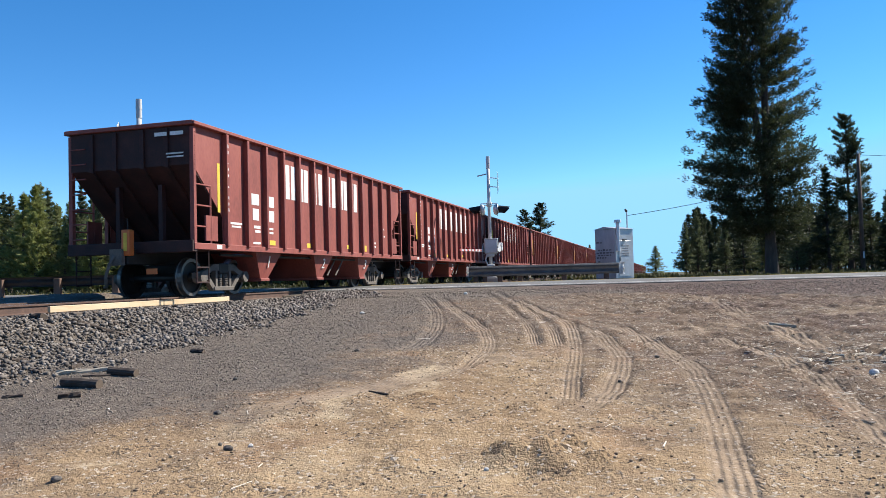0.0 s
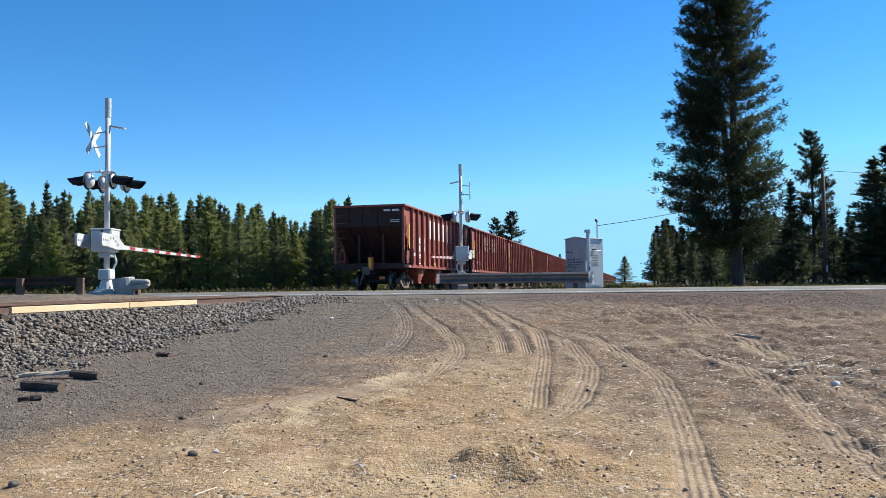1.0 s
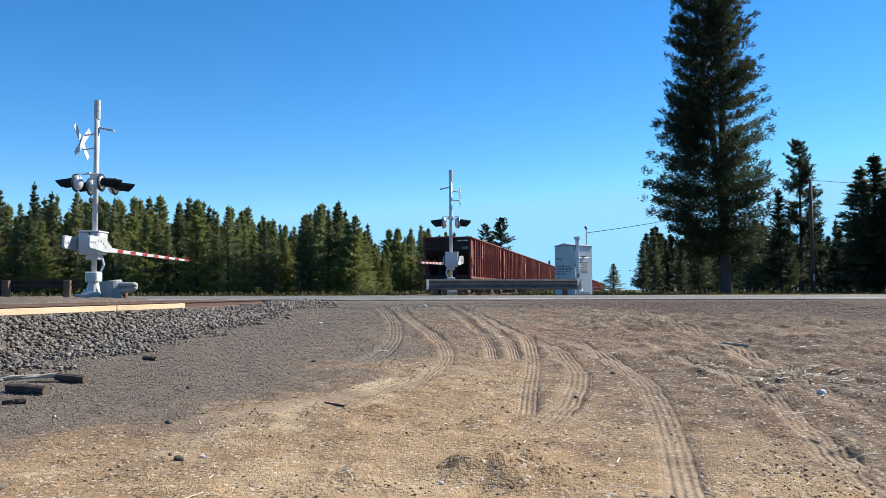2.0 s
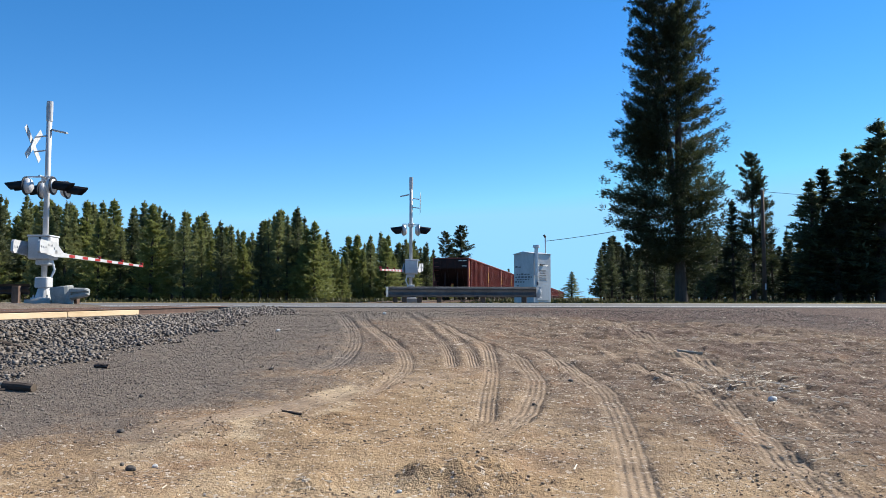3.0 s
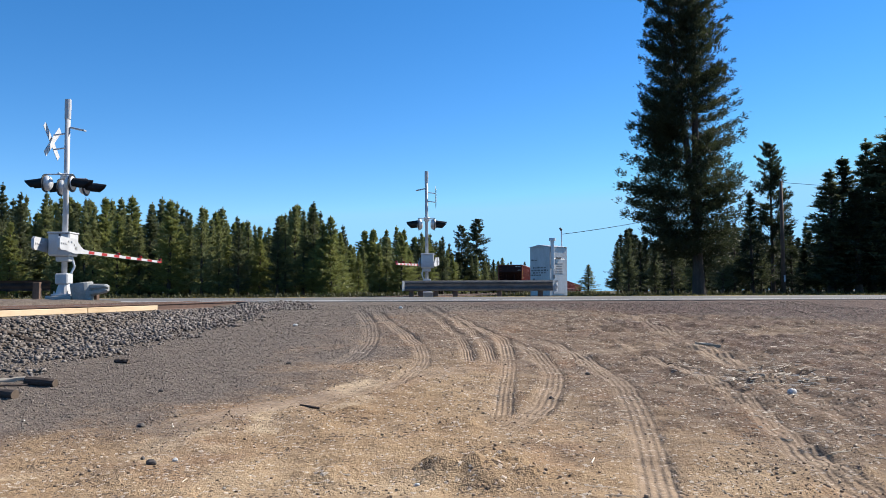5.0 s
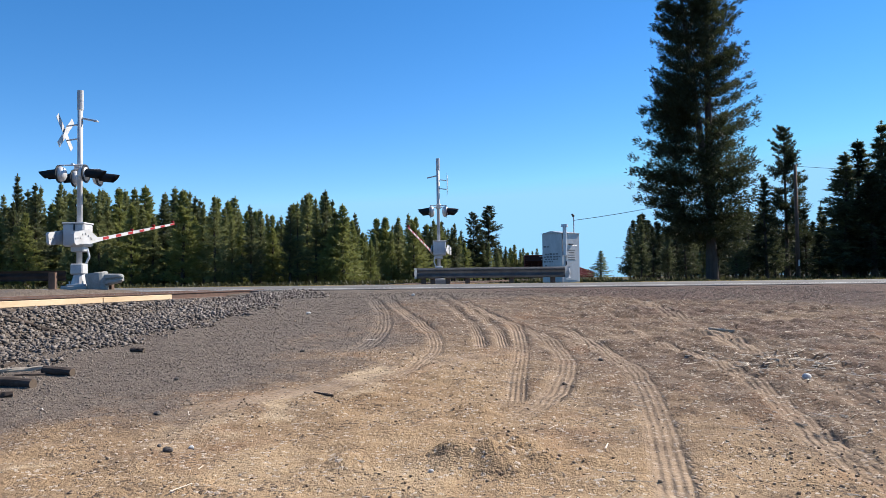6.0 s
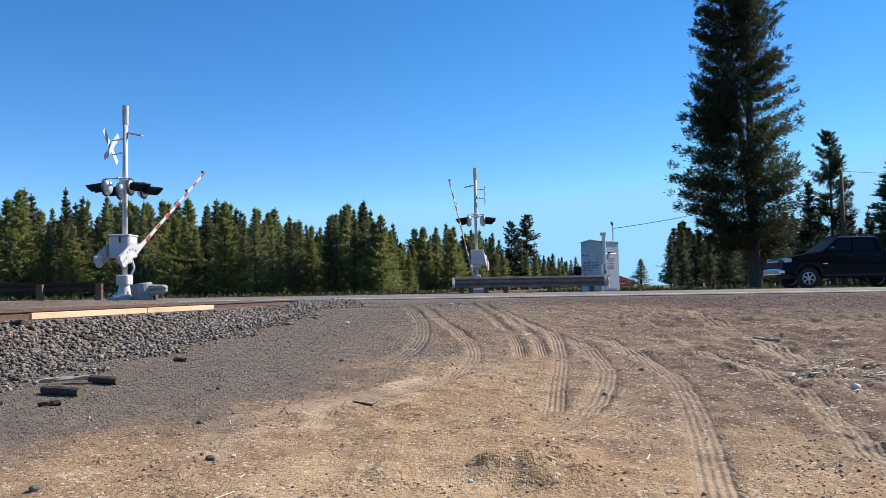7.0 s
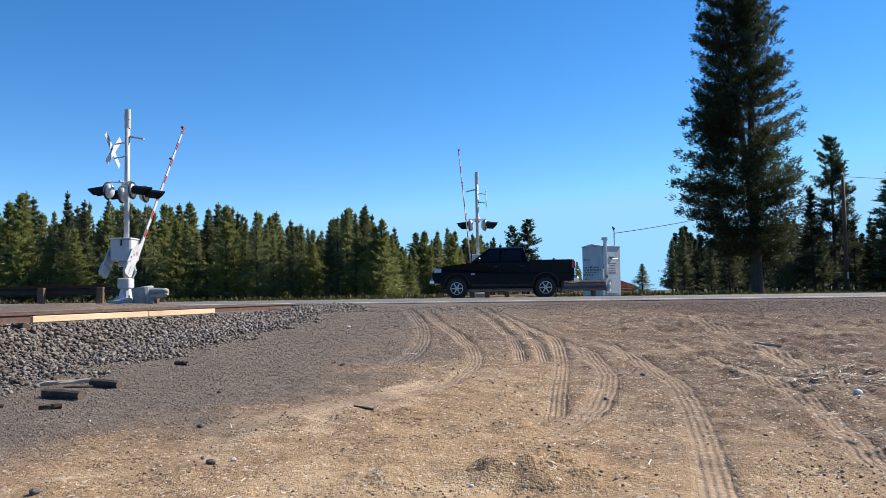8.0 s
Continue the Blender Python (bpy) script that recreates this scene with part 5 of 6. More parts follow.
def bay_mesh():
    bm = bmesh.new()
    top = [(-0.68, -1.46, 1.05), (0.68, -1.46, 1.05), (0.68, 1.46, 1.05), (-0.68, 1.46, 1.05)]
    bot = [(-0.18, -1.3, 0.36), (0.18, -1.3, 0.36), (0.18, 1.3, 0.36), (-0.18, 1.3, 0.36)]
    a = [bm.verts.new(p) for p in top]
    b = [bm.verts.new(p) for p in bot]
    for i in range(4):
        bm.faces.new((a[i], a[(i + 1) % 4], b[(i + 1) % 4], b[i]))
    bm.faces.new(b)
    bm.faces.new(a)
    bmesh.ops.recalc_face_normals(bm, faces=bm.faces)
    box(bm, -0.22, 0.22, -1.34, 1.34, 0.3, 0.37, 0.01)
    return bm


def build_car():
    car = thing("hopper_car", "rust-red open-top steel hopper car with ribbed sides on the track", "rail car", Matrix(), "hopper cars of the train")
    sd = part("side_sheet", side_sheet_mesh(), rust_red, car)
    again(sd, pose(CAR_L, 0, 0, 0, 0, 180))
    post = None
    for k in range(13):
        x = 1.25 + 0.9 * k
        for sy in (-1, 1):
            mm = pose(x, sy * 1.53, 0) if sy < 0 else pose(x, sy * 1.53, 0, 0, 0, 180)
            if post is None:
                bm = bmesh.new()
                box(bm, -0.05, 0.05, -0.12, 0.0, 1.1, 3.63, 0.008)
                box(bm, -0.085, 0.085, -0.012, 0.0, 1.1, 3.58)
                post = part("side_post", bm, rust_red, car, "", mm)
            else:
                again(post, mm)
    corner = None
    for x in (0.05, CAR_L - 0.05):
        for sy in (-1, 1):
            mm = pose(x, sy * 1.54, 0)
            if corner is None:
                bm = bmesh.new()
                box(bm, -0.05, 0.05, -0.05, 0.05, 1.02, 3.6, 0.006)
                for k in range(9):
                    bmesh.ops.create_icosphere(bm, subdivisions=1, radius=0.016, matrix=Matrix.Translation((0.0, -0.05, 3.5 - 0.1 * k)))
                corner = part("corner_post", bm, rust_red, car, "", mm)
            else:
                again(corner, mm)
    ch = part("top_chord", boxed(-0.06, CAR_L + 0.06, -1.66, -1.5, 3.63, 3.71, 0.012), rust_red, car)
    again(ch, pose(0, 3.16, 0))
    ec = part("end_chord", boxed(-0.08, 0.04, -1.62, 1.62, 3.63, 3.72, 0.012), rust_red, car)
    again(ec, pose(CAR_L + 0.02, 0, 0))
    sl = part("side_sill", boxed(0, CAR_L, -1.6, -1.48, 1.0, 1.14, 0.01), rust_red, car)
    again(sl, pose(0, 3.08, 0))
    # slope sheets, ribs and sills take the red with painted-in shade
    es = part("slope_sheet", end_slope_mesh(), rust_shaded, car, "end slope sheet with shade put into its red")
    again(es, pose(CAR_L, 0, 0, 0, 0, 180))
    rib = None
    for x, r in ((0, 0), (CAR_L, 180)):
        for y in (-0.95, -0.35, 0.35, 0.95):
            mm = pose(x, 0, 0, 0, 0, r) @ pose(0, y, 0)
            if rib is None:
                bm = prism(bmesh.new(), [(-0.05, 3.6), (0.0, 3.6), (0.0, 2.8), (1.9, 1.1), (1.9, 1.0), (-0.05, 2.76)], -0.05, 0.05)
                rib = part("end_rib", bm, rust_shaded, car, "", mm)
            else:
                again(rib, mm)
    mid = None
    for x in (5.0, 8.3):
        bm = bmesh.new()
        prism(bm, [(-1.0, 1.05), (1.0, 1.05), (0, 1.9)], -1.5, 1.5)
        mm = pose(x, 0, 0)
        mid = part("ridge_sheet", bm, rust_shaded, car, "", mm) if mid is None else again(mid, mm)
    bay = None
    for x in (3.4, 6.65, 9.9):
        bay = part("discharge_bay", bay_mesh(), rust_red, car, "stained discharge bay", pose(x, 0, 0)) if bay is None else again(bay, pose(x, 0, 0))
    for x, digit in ((3.4, "1"), (6.65, "2"), (9.9, "3")):
        fc = bpy.data.curves.new("bay_number", 'FONT')
        fc.body, fc.size, fc.extrude, fc.align_x = digit, 0.42, 0.003, 'CENTER'
        fc.materials.append(mark_white)
        fo = new("bay_number", fc)
        fo.parent = car
        fo.matrix_basis = pose(x + 0.05, -1.392, 0.64, 103, 0, 0)
        tagged(fo, "white painted bay number " + digit)
    part("centre_sill", boxed(-0.35, CAR_L + 0.35, -0.2, 0.2, 0.72, 1.05, 0.01), steel_dark, car)
    pf = None
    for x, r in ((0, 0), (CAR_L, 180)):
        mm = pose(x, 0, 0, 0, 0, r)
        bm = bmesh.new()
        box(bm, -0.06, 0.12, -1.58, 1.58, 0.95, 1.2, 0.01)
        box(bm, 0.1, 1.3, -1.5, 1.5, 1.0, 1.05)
        es2 = part("end_sill", bm, rust_shaded, car, "", mm) if pf is None else again(pf, mm)
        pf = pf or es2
    # corner steps, rails and bulkhead posts at both ends
    cache = {}

    def piece(name, key, make, mm, mat=rust_red):
        if key in cache:
            again(cache[key], mm)
        else:
            cache[key] = part(name, make(), mat, car, "", mm)
    for x, r in ((0, 0), (CAR_L, 180)):
        for sy in (-1, 1):
            mm = pose(x, 0, 0, 0, 0, r) @ pose(0, 1.53 * sy, 0)
            for z in (1.5, 1.95, 2.4):
                piece("hand_rail", "h", lambda: tubed((0.05, 0, 0), (0.72, 0, 0), 0.02, seg=6), mm @ pose(0, 0, z))
            piece("rail_post", "p", lambda: tubed((0.7, 0, 1.1), (0.7, 0, 2.35), 0.025, seg=6), mm)
            piece("step_plate", "b", lambda: boxed(0.5, 0.95, -0.02, 0.02, 1.2, 1.75), mm)

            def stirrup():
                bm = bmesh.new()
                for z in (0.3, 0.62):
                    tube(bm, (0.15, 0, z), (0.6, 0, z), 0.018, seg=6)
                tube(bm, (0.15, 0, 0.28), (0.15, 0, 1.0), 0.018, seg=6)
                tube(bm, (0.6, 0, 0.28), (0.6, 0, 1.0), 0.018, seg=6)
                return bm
            piece("stirrup_step", "s", stirrup, mm, rust_shaded)
        for k in range(7):
            piece("ladder_rung", "r", lambda: tubed((-0.09, 1.45, 0), (-0.09, 1.05, 0), 0.015, seg=6), pose(x, 0, 0, 0, 0, r) @ pose(0, 0, 1.3 + 0.33 * k))
    st = None
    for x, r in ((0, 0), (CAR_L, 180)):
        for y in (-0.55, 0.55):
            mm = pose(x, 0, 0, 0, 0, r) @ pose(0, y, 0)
            st = part("end_post", boxed(0.3, 0.42, -0.05, 0.05, 1.05, 2.45), rust_shaded, car, "", mm) if st is None else again(st, mm)
    cp = None
    for x, r in ((0, 0), (CAR_L, 180)):
        mm = pose(x, 0, 0, 0, 0, r)
        if cp is None:
            bm = bmesh.new()
            box(bm, -0.42, -0.05, -0.08, 0.08, 0.78, 0.96, 0.02)
            prism(bm, [(-0.5, 0.7), (-0.38, 0.7), (-0.38, 1.04), (-0.5, 1.04)], -0.17, 0.12)
            cp = part("coupler", bm, steel_dust, car, "cast coupler", mm)
        else:
            again(cp, mm)
    br = None
    for x in (7.5, 8.1):
        mm = pose(x, 0, 0)
        br = part("brace_rod", tubed((0.5, -1.25, 1.0), (-0.2, -1.25, 0.42), 0.025, seg=6), steel_dust, car, "", mm) if br is None else again(br, mm)
    part("brake_pipe", tubed((1.4, -1.3, 0.92), (12.0, -1.3, 0.92), 0.03, seg=6), steel_dark, car)
    add_truck(car, 1.9)
    add_truck(car, CAR_L - 1.9)
    # lettering on the sides: plain blocks of its size and colour
    bar = None
    for x0, w in ((4.19, 0.56), (5.0, 0.52), (5.84, 0.6), (6.78, 0.6), (7.73, 0.53), (8.55, 0.53)):
        for x in (x0, x0 + w - 0.23):
            for mm in (pose(x, 0, 0), pose(CAR_L - x, 0, 0, 0, 0, 180)):
                bar = part("lettering_bar", boxed(0, 0.23, -1.537, -1.53, 2.45, 3.35), mark_white, car, "tall white painted bar", mm) if bar is None else again(bar, mm)
    for x0, x1, z0, z1 in ((2.45, 2.8, 2.15, 2.42), (3.2, 3.55, 2.15, 2.42), (2.5, 2.78, 1.78, 2.06), (3.25, 3.55, 1.78, 2.06), (2.55, 2.85, 1.58, 1.65), (2.6, 2.85, 1.48, 1.54), (3.25, 3.5, 1.58, 1.63), (3.25, 3.5, 1.48, 1.53), (1.5, 2.0, 1.62, 1.67), (1.55, 1.95, 1.55, 1.59), (11.3, 11.55, 2.0, 2.06), (11.3, 11.6, 1.75, 1.8), (2.5, 2.85, 1.2, 1.25), (10.5, 10.7, 1.35, 1.42), (10.5, 10.7, 1.48, 1.54)):
        part("stencil_line", boxed(x0, x1, -1.5355, -1.53, z0, z1), mark_white, car, "small white stencilled line")
    for x0, x1, z0, z1 in ((3.2, 3.6, 1.2, 1.32), (5.4, 5.65, 1.2, 1.32), (8.2, 8.45, 1.25, 1.37), (9.6, 9.85, 1.2, 1.4), (0.98, 1.08, 1.85, 2.95)):
        part("reflector", boxed(x0, x1, -1.5355, -1.53, z0, z1), mark_yellow, car, "yellow reflective patch")
    for k, (z0, z1) in enumerate(((3.3, 3.42), (3.16, 3.27), (2.95, 3.0), (2.78, 2.88), (2.64, 2.75), (2.4, 2.48), (2.14, 2.24), (2.0, 2.1), (1.86, 1.97))):
        part("stencil_line", boxed(1.235, 1.262, -1.6545, -1.65, z0 + 0.02, z1 - 0.02), mark_white, car, "small white stencilled line")
    part("sill_tag", boxed(0.82, 1.02, -1.606, -1.6, 1.03, 1.12), mark_white, car, "white tag on the sill")
    return car


car = build_car()
cars = [car]
for k in range(1, 31):
    cars.append(copy_thing(car, Matrix()))
# last car: end marks and the signalling device on its coupler
tagged(car, "rust-red open-top hopper car, the last, with an orange end-of-train device")
for y0, y1, z0, z1 in ((-1.42, -1.1, 3.42, 3.5), (-1.02, -0.72, 3.42, 3.5), (-1.42, -1.0, 3.02, 3.05), (-1.42, -1.02, 2.95, 2.98)):
    part("stencil_line", boxed(-0.106, -0.1, y0, y1, z0, z1), mark_white, car, "white stencilled line")
dev = part("train_end_device", boxed(-0.42, -0.24, -0.3, -0.1, 0.9, 1.45, 0.02), orange, car, "orange end-of-train device")
part("reflector_strip", boxed(-0.427, -0.422, -0.25, -0.17, 1.0, 1.38), mark_yellow, dev)
part("antenna", tubed((-0.33, -0.2, 1.45), (-0.33, -0.2, 1.7), 0.012, seg=6), steel_dark, dev)
bm = bmesh.new()
pts = [(-0.5, 0.0, 0.9), (-0.6, 0.05, 0.7), (-0.62, 0.12, 0.45), (-0.5, 0.2, 0.28), (-0.42, 0.3, 0.25)]
for a, b in zip(pts, pts[1:]):
    tube(bm, a, b, 0.035, seg=8)
part("air_hose", bm, steel_dust, car, "dusty rubber air hose")
part("end_marker", boxed(-0.13, -0.1, -0.75, -0.5, 0.5, 0.62), orange, car, "small orange tag")

TRAIN_S0, TRAIN_SPEED = 14.0, 17.35


def train_rows(k):
    rows = []
    for i in range(5):
        t = 2.0 * i
        p = at_track(TRAIN_S0 + TRAIN_SPEED * t + CAR_PITCH * k, TRACK_Q)
        rows.append((t, pose(p.x, p.y, 0, 0, 0, 74.0)))
    return rows

# ---- trees ----
def bark_material(name, cols):
    return material(name, cols, scale=6, fine=30, rough=0.9, bump=0.6, stretch=(1, 1, 0.25))


pine_bark = bark_material("pine_bark", [(0.02, 0.015, 0.012), (0.055, 0.04, 0.031), (0.1, 0.07, 0.052)])


def needle_material(name, cols):
    m = material(name, cols, scale=0.9, fine=9, rough=0.55, bump=0.0, spread=0.3, per_piece=0.45)
    nt = m.node_tree
    b = nt.nodes["Principled BSDF"]
    b.inputs["Specular IOR Level"].default_value = 0.3
    tr = nt.nodes.new("ShaderNodeBsdfTranslucent")
    nt.links.new(b.inputs["Base Color"].links[0].from_socket, tr.inputs[0])
    ms = nt.nodes.new("ShaderNodeMixShader")
    ms.inputs[0].default_value = 0.44
    out = nt.nodes["Material Output"]
    nt.links.new(b.outputs[0], ms.inputs[1])
    nt.links.new(tr.outputs[0], ms.inputs[2])
    nt.links.new(ms.outputs[0], out.inputs[0])
    return m


needle_young = needle_material("young_pine_needles", [(0.145, 0.158, 0.062), (0.22, 0.238, 0.1), (0.3, 0.32, 0.15)])
needle_old = needle_material("old_pine_needles", [(0.065, 0.078, 0.04), (0.11, 0.126, 0.062), (0.16, 0.176, 0.088)])
needle_yellow = needle_material("yellow_green_needles", [(0.14, 0.155, 0.042), (0.215, 0.235, 0.075), (0.29, 0.31, 0.115)])


def unit(v):
    return v / (np.linalg.norm(v, axis=1, keepdims=True) + 1e-9)


def crown_mesh(name, rng, height, radius, start, mat, branches, clumps, tufts, tuft, blade=0.15, rise=(-0.02, 0.6), curl=0.2, power=1.05, ragged=0.6, inner=0.25, spread=0.6, flat=0.7, puff=0.5, shift=(0, 0), lean=(0, 0), leader=1.0):
    """A conifer's crown: limbs that rise more steeply towards the top, each set with clumps of needle sprays."""
    lev = np.sort(rng.random(branches)) ** 0.9
    lev = np.minimum(0.985, np.round(lev * 26) / 26 * 0.7 + lev * 0.3)
    ang = rng.random(branches) * 2 * np.pi
    zb = start + (height - start) * lev
    prof = (1 - lev) ** power * (0.6 + 0.4 * np.minimum(1, lev / 0.1))
    side = 1 + 0.22 * ragged * (np.sin(ang + rng.random() * 6 + lev * 7) + np.sin(2 * ang - lev * 16 + rng.random() * 6))
    ln = radius * prof * side * (1 - ragged * rng.random(branches) ** 1.5) + 0.05 * radius
    slope = rise[0] + (rise[1] - rise[0]) * lev ** 1.5
    ax = lean[0] * lev + shift[0] * np.minimum(1, lev / 0.15)
    ay = lean[1] * lev + shift[1] * np.minimum(1, lev / 0.15)
    cosa, sina = np.cos(ang), np.sin(ang)
    # limbs: slim three-sided spikes in two lengths, bent upwards
    thick = 0.006 + 0.008 * ln
    pts = []
    for f in (0.0, 0.55, 0.95):
        pts.append(np.stack([ax + cosa * ln * f, ay + sina * ln * f, zb + ln * (slope * f + curl * f * f)], 1))
    sv = np.stack([-sina, cosa, 0 * ang], 1) * thick[:, None]
    uv = np.stack([0 * ang, 0 * ang, thick], 1)
    limb = np.stack([pts[0] + sv, pts[0] - sv, pts[0] + uv, pts[1] + 0.6 * sv, pts[1] - 0.6 * sv, pts[1] + 0.6 * uv, pts[2]], 1)
    lf = np.array([(0, 1, 4), (0, 4, 3), (1, 2, 5), (1, 5, 4), (2, 0, 3), (2, 3, 5), (3, 4, 6), (4, 5, 6), (5, 3, 6)])
    limb_f = (lf[None] + (np.arange(branches) * 7)[:, None, None]).reshape(-1, 3)
    # clumps along each limb, spreading sideways
    n = branches * clumps
    bi = np.repeat(np.arange(branches), clumps)
    f = inner + (1 - inner) * np.tile((np.arange(clumps) + 0.6) / clumps, branches) + 0.12 * rng.normal(size=n) / clumps
    sway = (rng.random(n) - 0.5) * spread * f
    r = ln[bi] * f
    ca = ang[bi] + sway
    cx, cy = ax[bi] + r * np.cos(ca), ay[bi] + r * np.sin(ca)
    cz = zb[bi] + ln[bi] * (slope[bi] * f + curl * f * f) + (rng.random(n) - 0.5) * 0.5 * tuft
    small = 0.35 + 0.65 * np.minimum(1, 1.3 * (1 - lev[bi]))
    m = n * tufts
    ti = np.repeat(np.arange(n), tufts)
    off = rng.normal(size=(m, 3)) * (puff * tuft * small[ti] * (1.25 - 0.7 * f[ti]))[:, None] * np.array([1, 1, flat])
    c = np.stack([cx, cy, cz], 1)[ti] + off
    out = np.stack([np.cos(ca), np.sin(ca), 0.35 + 0.9 * lev[bi]], 1)[ti]
    d = unit(out * 0.8 + unit(off) * 0.5 + rng.normal(size=(m, 3)) * 0.45)
    L = tuft * (0.6 + 0.7 * rng.random(m)) * (0.45 + 0.55 * small[ti])
    w = unit(np.cross(d, rng.normal(size=(m, 3)))) * (L * blade)[:, None]
    spray = np.stack([c - d * (0.3 * L)[:, None] + w, c - d * (0.3 * L)[:, None] - w, c + d * (0.7 * L)[:, None]], 1)
    # the leader: a slim upright shoot
    k = int(60 * leader)
    top = np.zeros((k, 3, 3))
    if k:
        zt = height * (0.93 + 0.1 * rng.random(k))
        an = rng.random(k) * 6.283
        base = np.stack([np.full(k, ax[-1]), np.full(k, ay[-1]), zt], 1)
        dt = np.stack([np.cos(an) * 0.7, np.sin(an) * 0.7, np.full(k, 0.6)], 1)
        lt = tuft * (0.5 + 9 * np.maximum(0, 1.03 - zt / height))
        wt = np.stack([-np.sin(an), np.cos(an), 0 * an], 1) * tuft * 0.11
        top = np.stack([base - wt, base + wt, base + dt * lt[:, None]], 1)
    v = np.concatenate([limb.reshape(-1, 3), spray.reshape(-1, 3), top.reshape(-1, 3)])
    nl = branches * 7
    ff = np.concatenate([limb_f, (np.arange(m * 3 + k * 3).reshape(-1, 3) + nl)])
    me = bpy.data.meshes.new(name)
    me.vertices.add(len(v))
    me.vertices.foreach_set("co", v.ravel())
    me.loops.add(ff.size)
    me.loops.foreach_set("vertex_index", ff.ravel())
    me.polygons.add(len(ff))
    me.polygons.foreach_set("loop_start", np.arange(0, ff.size, 3))
    me.update(calc_edges=True)
    me.materials.append(mat)
    me.materials.append(pine_bark)
    idx = np.zeros(len(ff), dtype=np.int32)
    idx[:len(limb_f)] = 1
    me.polygons.foreach_set("material_index", idx)
    return me


def trunk_mesh(rng, height, r0, lean=(0, 0), seg=9, rings=9):
    bm = bmesh.new()
    prev = None
    for i in range(rings + 1):
        f = i / rings
        r = r0 * (1 - f) ** 0.8 + 0.015 + (r0 * 0.35 * max(0, 1 - f * 12))
        ox, oy = lean[0] * f + 0.03 * math.sin(5 * f + r0 * 9), lean[1] * f + 0.03 * math.cos(4 * f)
        ring = [bm.verts.new((ox + r * math.cos(6.2832 * k / seg), oy + r * math.sin(6.2832 * k / seg), height * f - 0.15)) for k in range(seg)]
        if prev:
            for k in range(seg):
                bm.faces.new((prev[k], prev[(k + 1) % seg], ring[(k + 1) % seg], ring[k]))
        prev = ring
    bm.faces.new(prev)
    return bm


def conifer(label, m, seed, height, radius, start, mat, branches, clumps, tufts, tuft, r0, group="", **kw):
    rng = np.random.default_rng(seed)
    t = thing("pine_tree", label, "tree", m, group)
    part("trunk", trunk_mesh(rng, height, r0, kw.get("lean", (0, 0))), pine_bark, t, smooth=True)
    o = new("crown", crown_mesh("crown", rng, height, radius, start, mat, branches, clumps, tufts, tuft, **kw))
    o.parent = t
    return t


# for old dark pines and backlit ones, whose shade is painted into the needles
needle_dark = needle_material("dark_old_needles", [(0.026, 0.033, 0.017), (0.044, 0.054, 0.026), (0.074, 0.085, 0.04)])

# ---- the tall double-trunked pine by the road ----
BIG = pose(22.3, 52.0, -0.1)
big = conifer("tall dark old pine with two trunks and a dense ragged crown", BIG, 11, 27.5, 4.7, 2.0, needle_dark, 600, 10, 34, 0.23, 0.34, blade=0.17, rise=(-0.08, 0.7), curl=0.28, power=0.56, ragged=0.42, inner=0.33, spread=0.9, flat=0.9, puff=1.15, shift=(-0.85, 0), leader=0.3)
part("second_trunk", trunk_mesh(np.random.default_rng(5), 20.5, 0.27, (-2.3, 0.3)), pine_bark, big, "slimmer second trunk", pose(-0.05, -0.1, 5.2), smooth=True)

# ---- young pines: a few grown forms, copied ----
WOODS = "young pines of the woods"
forms = [
    conifer("young dark green pine at the edge of the woods", pose(-41, 66, -0.1), 101, 9.0, 1.8, 0.25, needle_young, 230, 4, 10, 0.25, 0.11, WOODS),
    conifer("young green pine with a slim pointed crown", pose(-37.5, 64, -0.1), 102, 8.4, 1.35, 0.25, needle_young, 210, 4, 10, 0.24, 0.1, WOODS, power=1.1, ragged=0.7),
    conifer("young yellow-green pine with a full crown", pose(-34.5, 65, -0.1), 103, 7.8, 1.95, 0.15, needle_yellow, 240, 4, 10, 0.26, 0.11, WOODS, power=1.0),
    conifer("young dark pine with a ragged top", pose(-31.5, 67, -0.1), 104, 9.4, 1.7, 0.5, needle_old, 200, 4, 11, 0.27, 0.12, WOODS, power=0.95, ragged=0.8),
    conifer("open-crowned pine with a bare lower trunk", pose(34.5, 63.5, -0.1), 105, 11.4, 2.0, 2.9, needle_dark, 170, 6, 22, 0.22, 0.15, WOODS, power=0.5, ragged=0.8, rise=(0.0, 0.8), puff=0.9, inner=0.4, leader=0.4),
    # backlit form: like the first, with shade in the needle colour
    conifer("pine standing against the light, its shade put into the needle colour", pose(47.5, 70, -0.1), 106, 9.0, 1.9, 0.3, needle_dark, 230, 4, 10, 0.26, 0.12, WOODS, power=0.95),
]
FORM_H = (9.0, 8.4, 7.8, 9.4, 11.4, 9.0)
rng = np.random.default_rng(77)


def plant(az, d, height, form, wide=1.0):
    f = forms[form]
    k = height / FORM_H[form]
    o = copy_thing(f, pose(d * math.tan(radians(az)), d, -0.12, 0, 0, rng.random() * 360))
    w = k * wide * (0.9 + 0.3 * rng.random())
    o.scale = (w, w, k)
    return o


# woods beyond the track, by bearing: how high the tops stand above the horizon, in thousandths of the distance
SKYLINE = ([-34, -29, -25, -20, -17, -12.5, -8.5, -6.3, -4.5, -3.2, -1.5, 0.3, 2.0, 4.0, 6.0, 8.5, 10.5],
           [126, 121, 113, 109, 110, 97, 86, 112, 112, 88, 68, 86, 76, 76, 54, 42, 30])
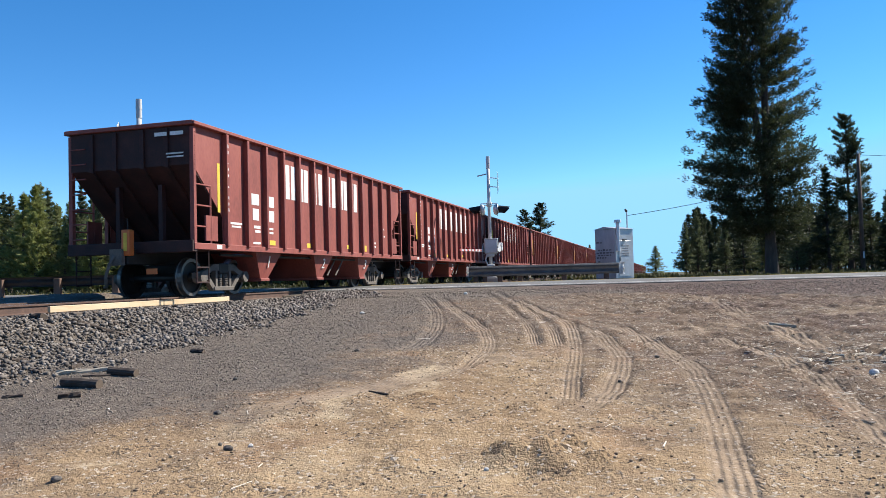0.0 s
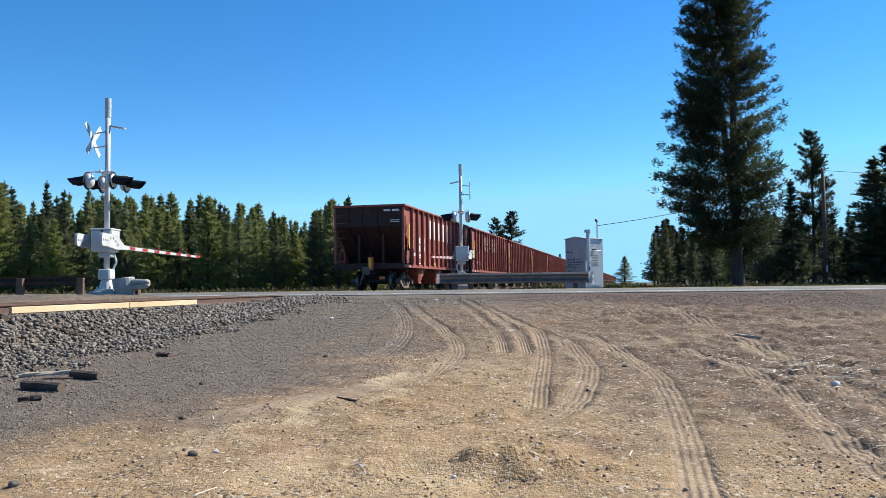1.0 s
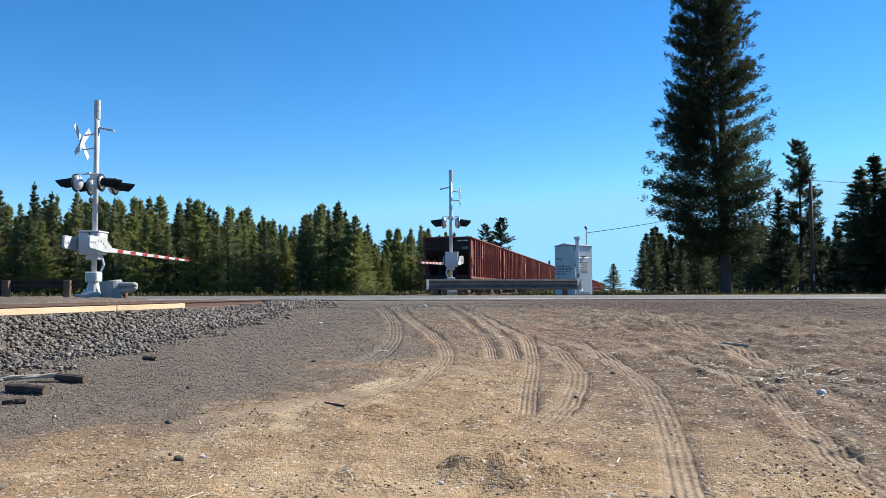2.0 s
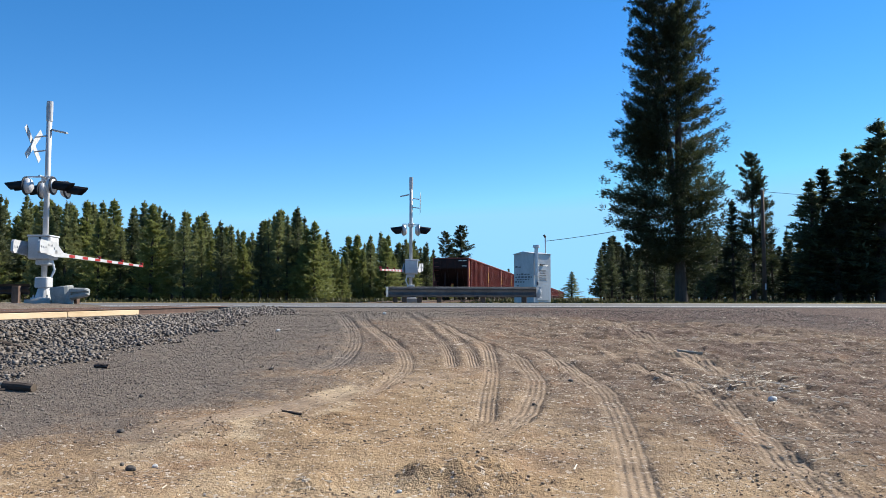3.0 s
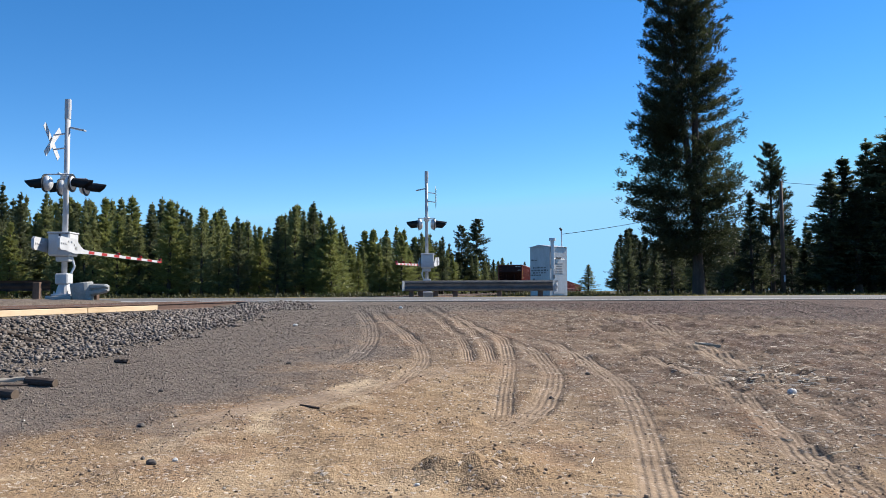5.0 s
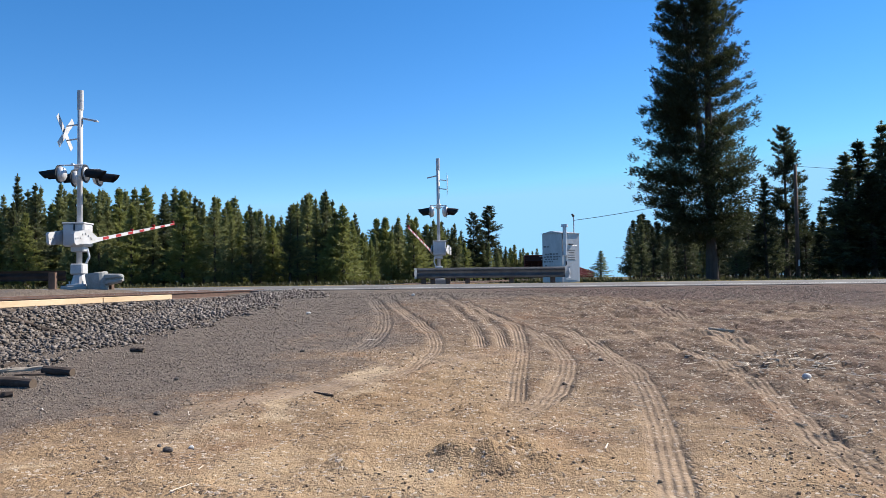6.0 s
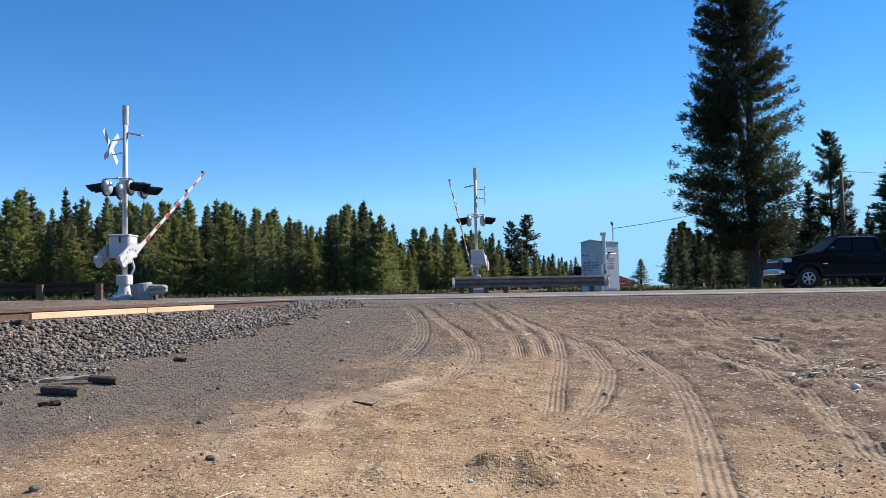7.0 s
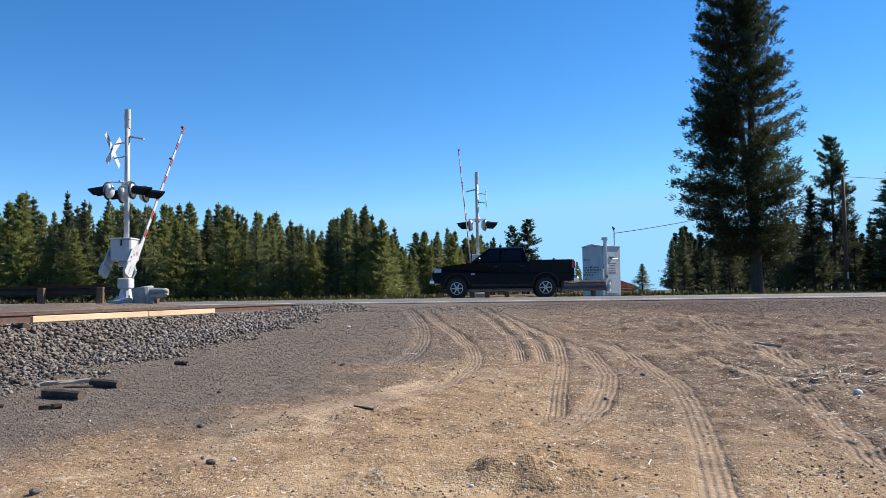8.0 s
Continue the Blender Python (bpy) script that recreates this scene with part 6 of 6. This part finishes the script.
for i in range(190):
    az = -34 + 44.0 * ((i + rng.random()) / 190) ** 0.9
    row = i % 3
    far = 1 + 0.9 * smooth(-4, 9, np.array(az))
    d = float((60 + 9 * row + rng.random() * 6) * far)
    top = (1.08 if az > -10 else 1.17) * float(np.interp(az, *SKYLINE)) / 1000
    h = d * top * (1.02 - 0.34 * rng.random() ** 1.3 if row < 2 else 1.0 - 0.3 * rng.random())
    if az < -1.5 or d > 85:
        plant(az, d, max(2.5, h), int(rng.choice([0, 1, 2, 2, 3])), 1.28)
# two open pines against the sky behind the train
plant(6.2, 118, 10.4, 4, 1.3)
plant(7.3, 121, 11.6, 4, 1.2)
# woods beyond the road, tree by tree: bearing, distance, height, form, breadth
def grove(rows):
    for az, d, h, f, w in rows:
        plant(az, d, h, f, w)


grove(((15.5, 80, 3.1, 0, 2.3), (17.6, 72, 5.0, 3, 1.3), (18.4, 70, 5.8, 3, 1.4), (19.2, 74, 5.2, 5, 1.3), (20.2, 70, 4.8, 3, 1.5), (21.4, 64, 4.6, 5, 1.5), (22.6, 66, 4.0, 0, 1.3), (23.6, 66, 4.8, 5, 1.4), (24.8, 62, 5.5, 3, 1.3)))
grove(((25.6, 66, 6.2, 5, 1.2), (26.7, 62, 8.5, 5, 1.2), (27.3, 68, 6.4, 3, 1.2), (29.2, 66, 6.0, 5, 1.3), (30.0, 62, 4.2, 5, 1.3), (30.8, 64, 5.0, 3, 1.4), (31.7, 60, 10.0, 3, 1.9), (32.5, 62, 11.4, 5, 1.9), (33.2, 58, 8.2, 5, 1.9)))
grove(((33.9, 60, 12.5, 3, 1.9), (34.7, 60, 12.1, 5, 1.9), (35.8, 58, 14.6, 3, 1.9), (36.8, 60, 13.5, 5, 1.9), (23.0, 75, 6.2, 3, 1.6), (20.8, 78, 7.0, 3, 1.4), (25.2, 76, 7.4, 5, 1.4)))
# low far trees beside the signal house
for i in range(14):
    plant(7.6 + 3.6 * (i + rng.random()) / 14, 132 + 20 * rng.random(), 4.2 + 2.0 * rng.random(), int(rng.choice([0, 2, 3])), 1.4)
# deeper rows that close the woods
for i in range(84):
    az = 17.6 + 21.0 * (i + rng.random()) / 84
    d = 74 + 34 * rng.random()
    plant(az, d, d * (0.06 + 0.035 * rng.random()), int(rng.choice([3, 5, 5, 5])), 1.5)
for i in range(50):
    az = -35 + 36.0 * (i + rng.random()) / 50
    d = 92 + 20 * rng.random()
    plant(az, d, d * (0.06 + 0.03 * rng.random()), int(rng.choice([0, 2, 3])), 1.5)
forms[4].matrix_basis = pose(34.1, 64.0, -0.12)
forms[4].scale = (1.1, 1.1, 1.14)


# ---- rough grass and brush along the far verges ----
grass_mat = needle_material("dry_verge_grass", [(0.035, 0.042, 0.015), (0.065, 0.068, 0.027), (0.1, 0.09, 0.045)])
gr_rng = np.random.default_rng(15)
verts, faces = [], []
for i in range(7000):
    az = -34 + 72 * gr_rng.random()
    d = 36 + 30 * gr_rng.random() if az > 16 else 42 + 34 * gr_rng.random()
    x, y = d * math.tan(radians(az)), d
    if 7.5 < x * ACROSS.x + y * ACROSS.y < 16 or x * RV.x + y * RV.y < 33.5:
        continue
    h = 0.06 + 0.14 * gr_rng.random() ** 2 + (0.3 * gr_rng.random() ** 2 if d > 52 else 0)
    for b in range(4):
        a = gr_rng.random() * 6.283
        w = 0.05 + 0.06 * gr_rng.random()
        k = len(verts)
        dx, dy = math.cos(a), math.sin(a)
        verts += [(x - dy * w, y + dx * w, -0.12), (x + dy * w, y - dx * w, -0.12), (x + dx * h * 0.5, y + dy * h * 0.5, -0.12 + h)]
        faces.append((k, k + 1, k + 2))
tagged(new("verge_grass", mesh_from("verge_grass", verts, faces, grass_mat)), "rough dry grass and low brush along the verge", "grass", kind="stuff")


def motions():
    for k, c in enumerate(cars):
        walk(c, train_rows(k))
    for bogie in [o for o in cars[0].children if o.name.startswith("truck")]:
        for w in [o for o in bogie.children if o.name.startswith("wheel")]:
            x, y, z = w.location
            walk(w, rolling_rows(x, y, z, TRAIN_SPEED, 0 if y < 0 else 180))
    walk(arm_a, gate_rows(NEAR_GATE, -7.5))
    walk(arm_b, gate_rows(FAR_GATE, -8.5))
    walk(pickup, pickup_rows())
    for w, x, sy in pickup_wheels:
        walk(w, rolling_rows(x, sy * 0.79, 0.385, PICKUP_SPEED))


motions()
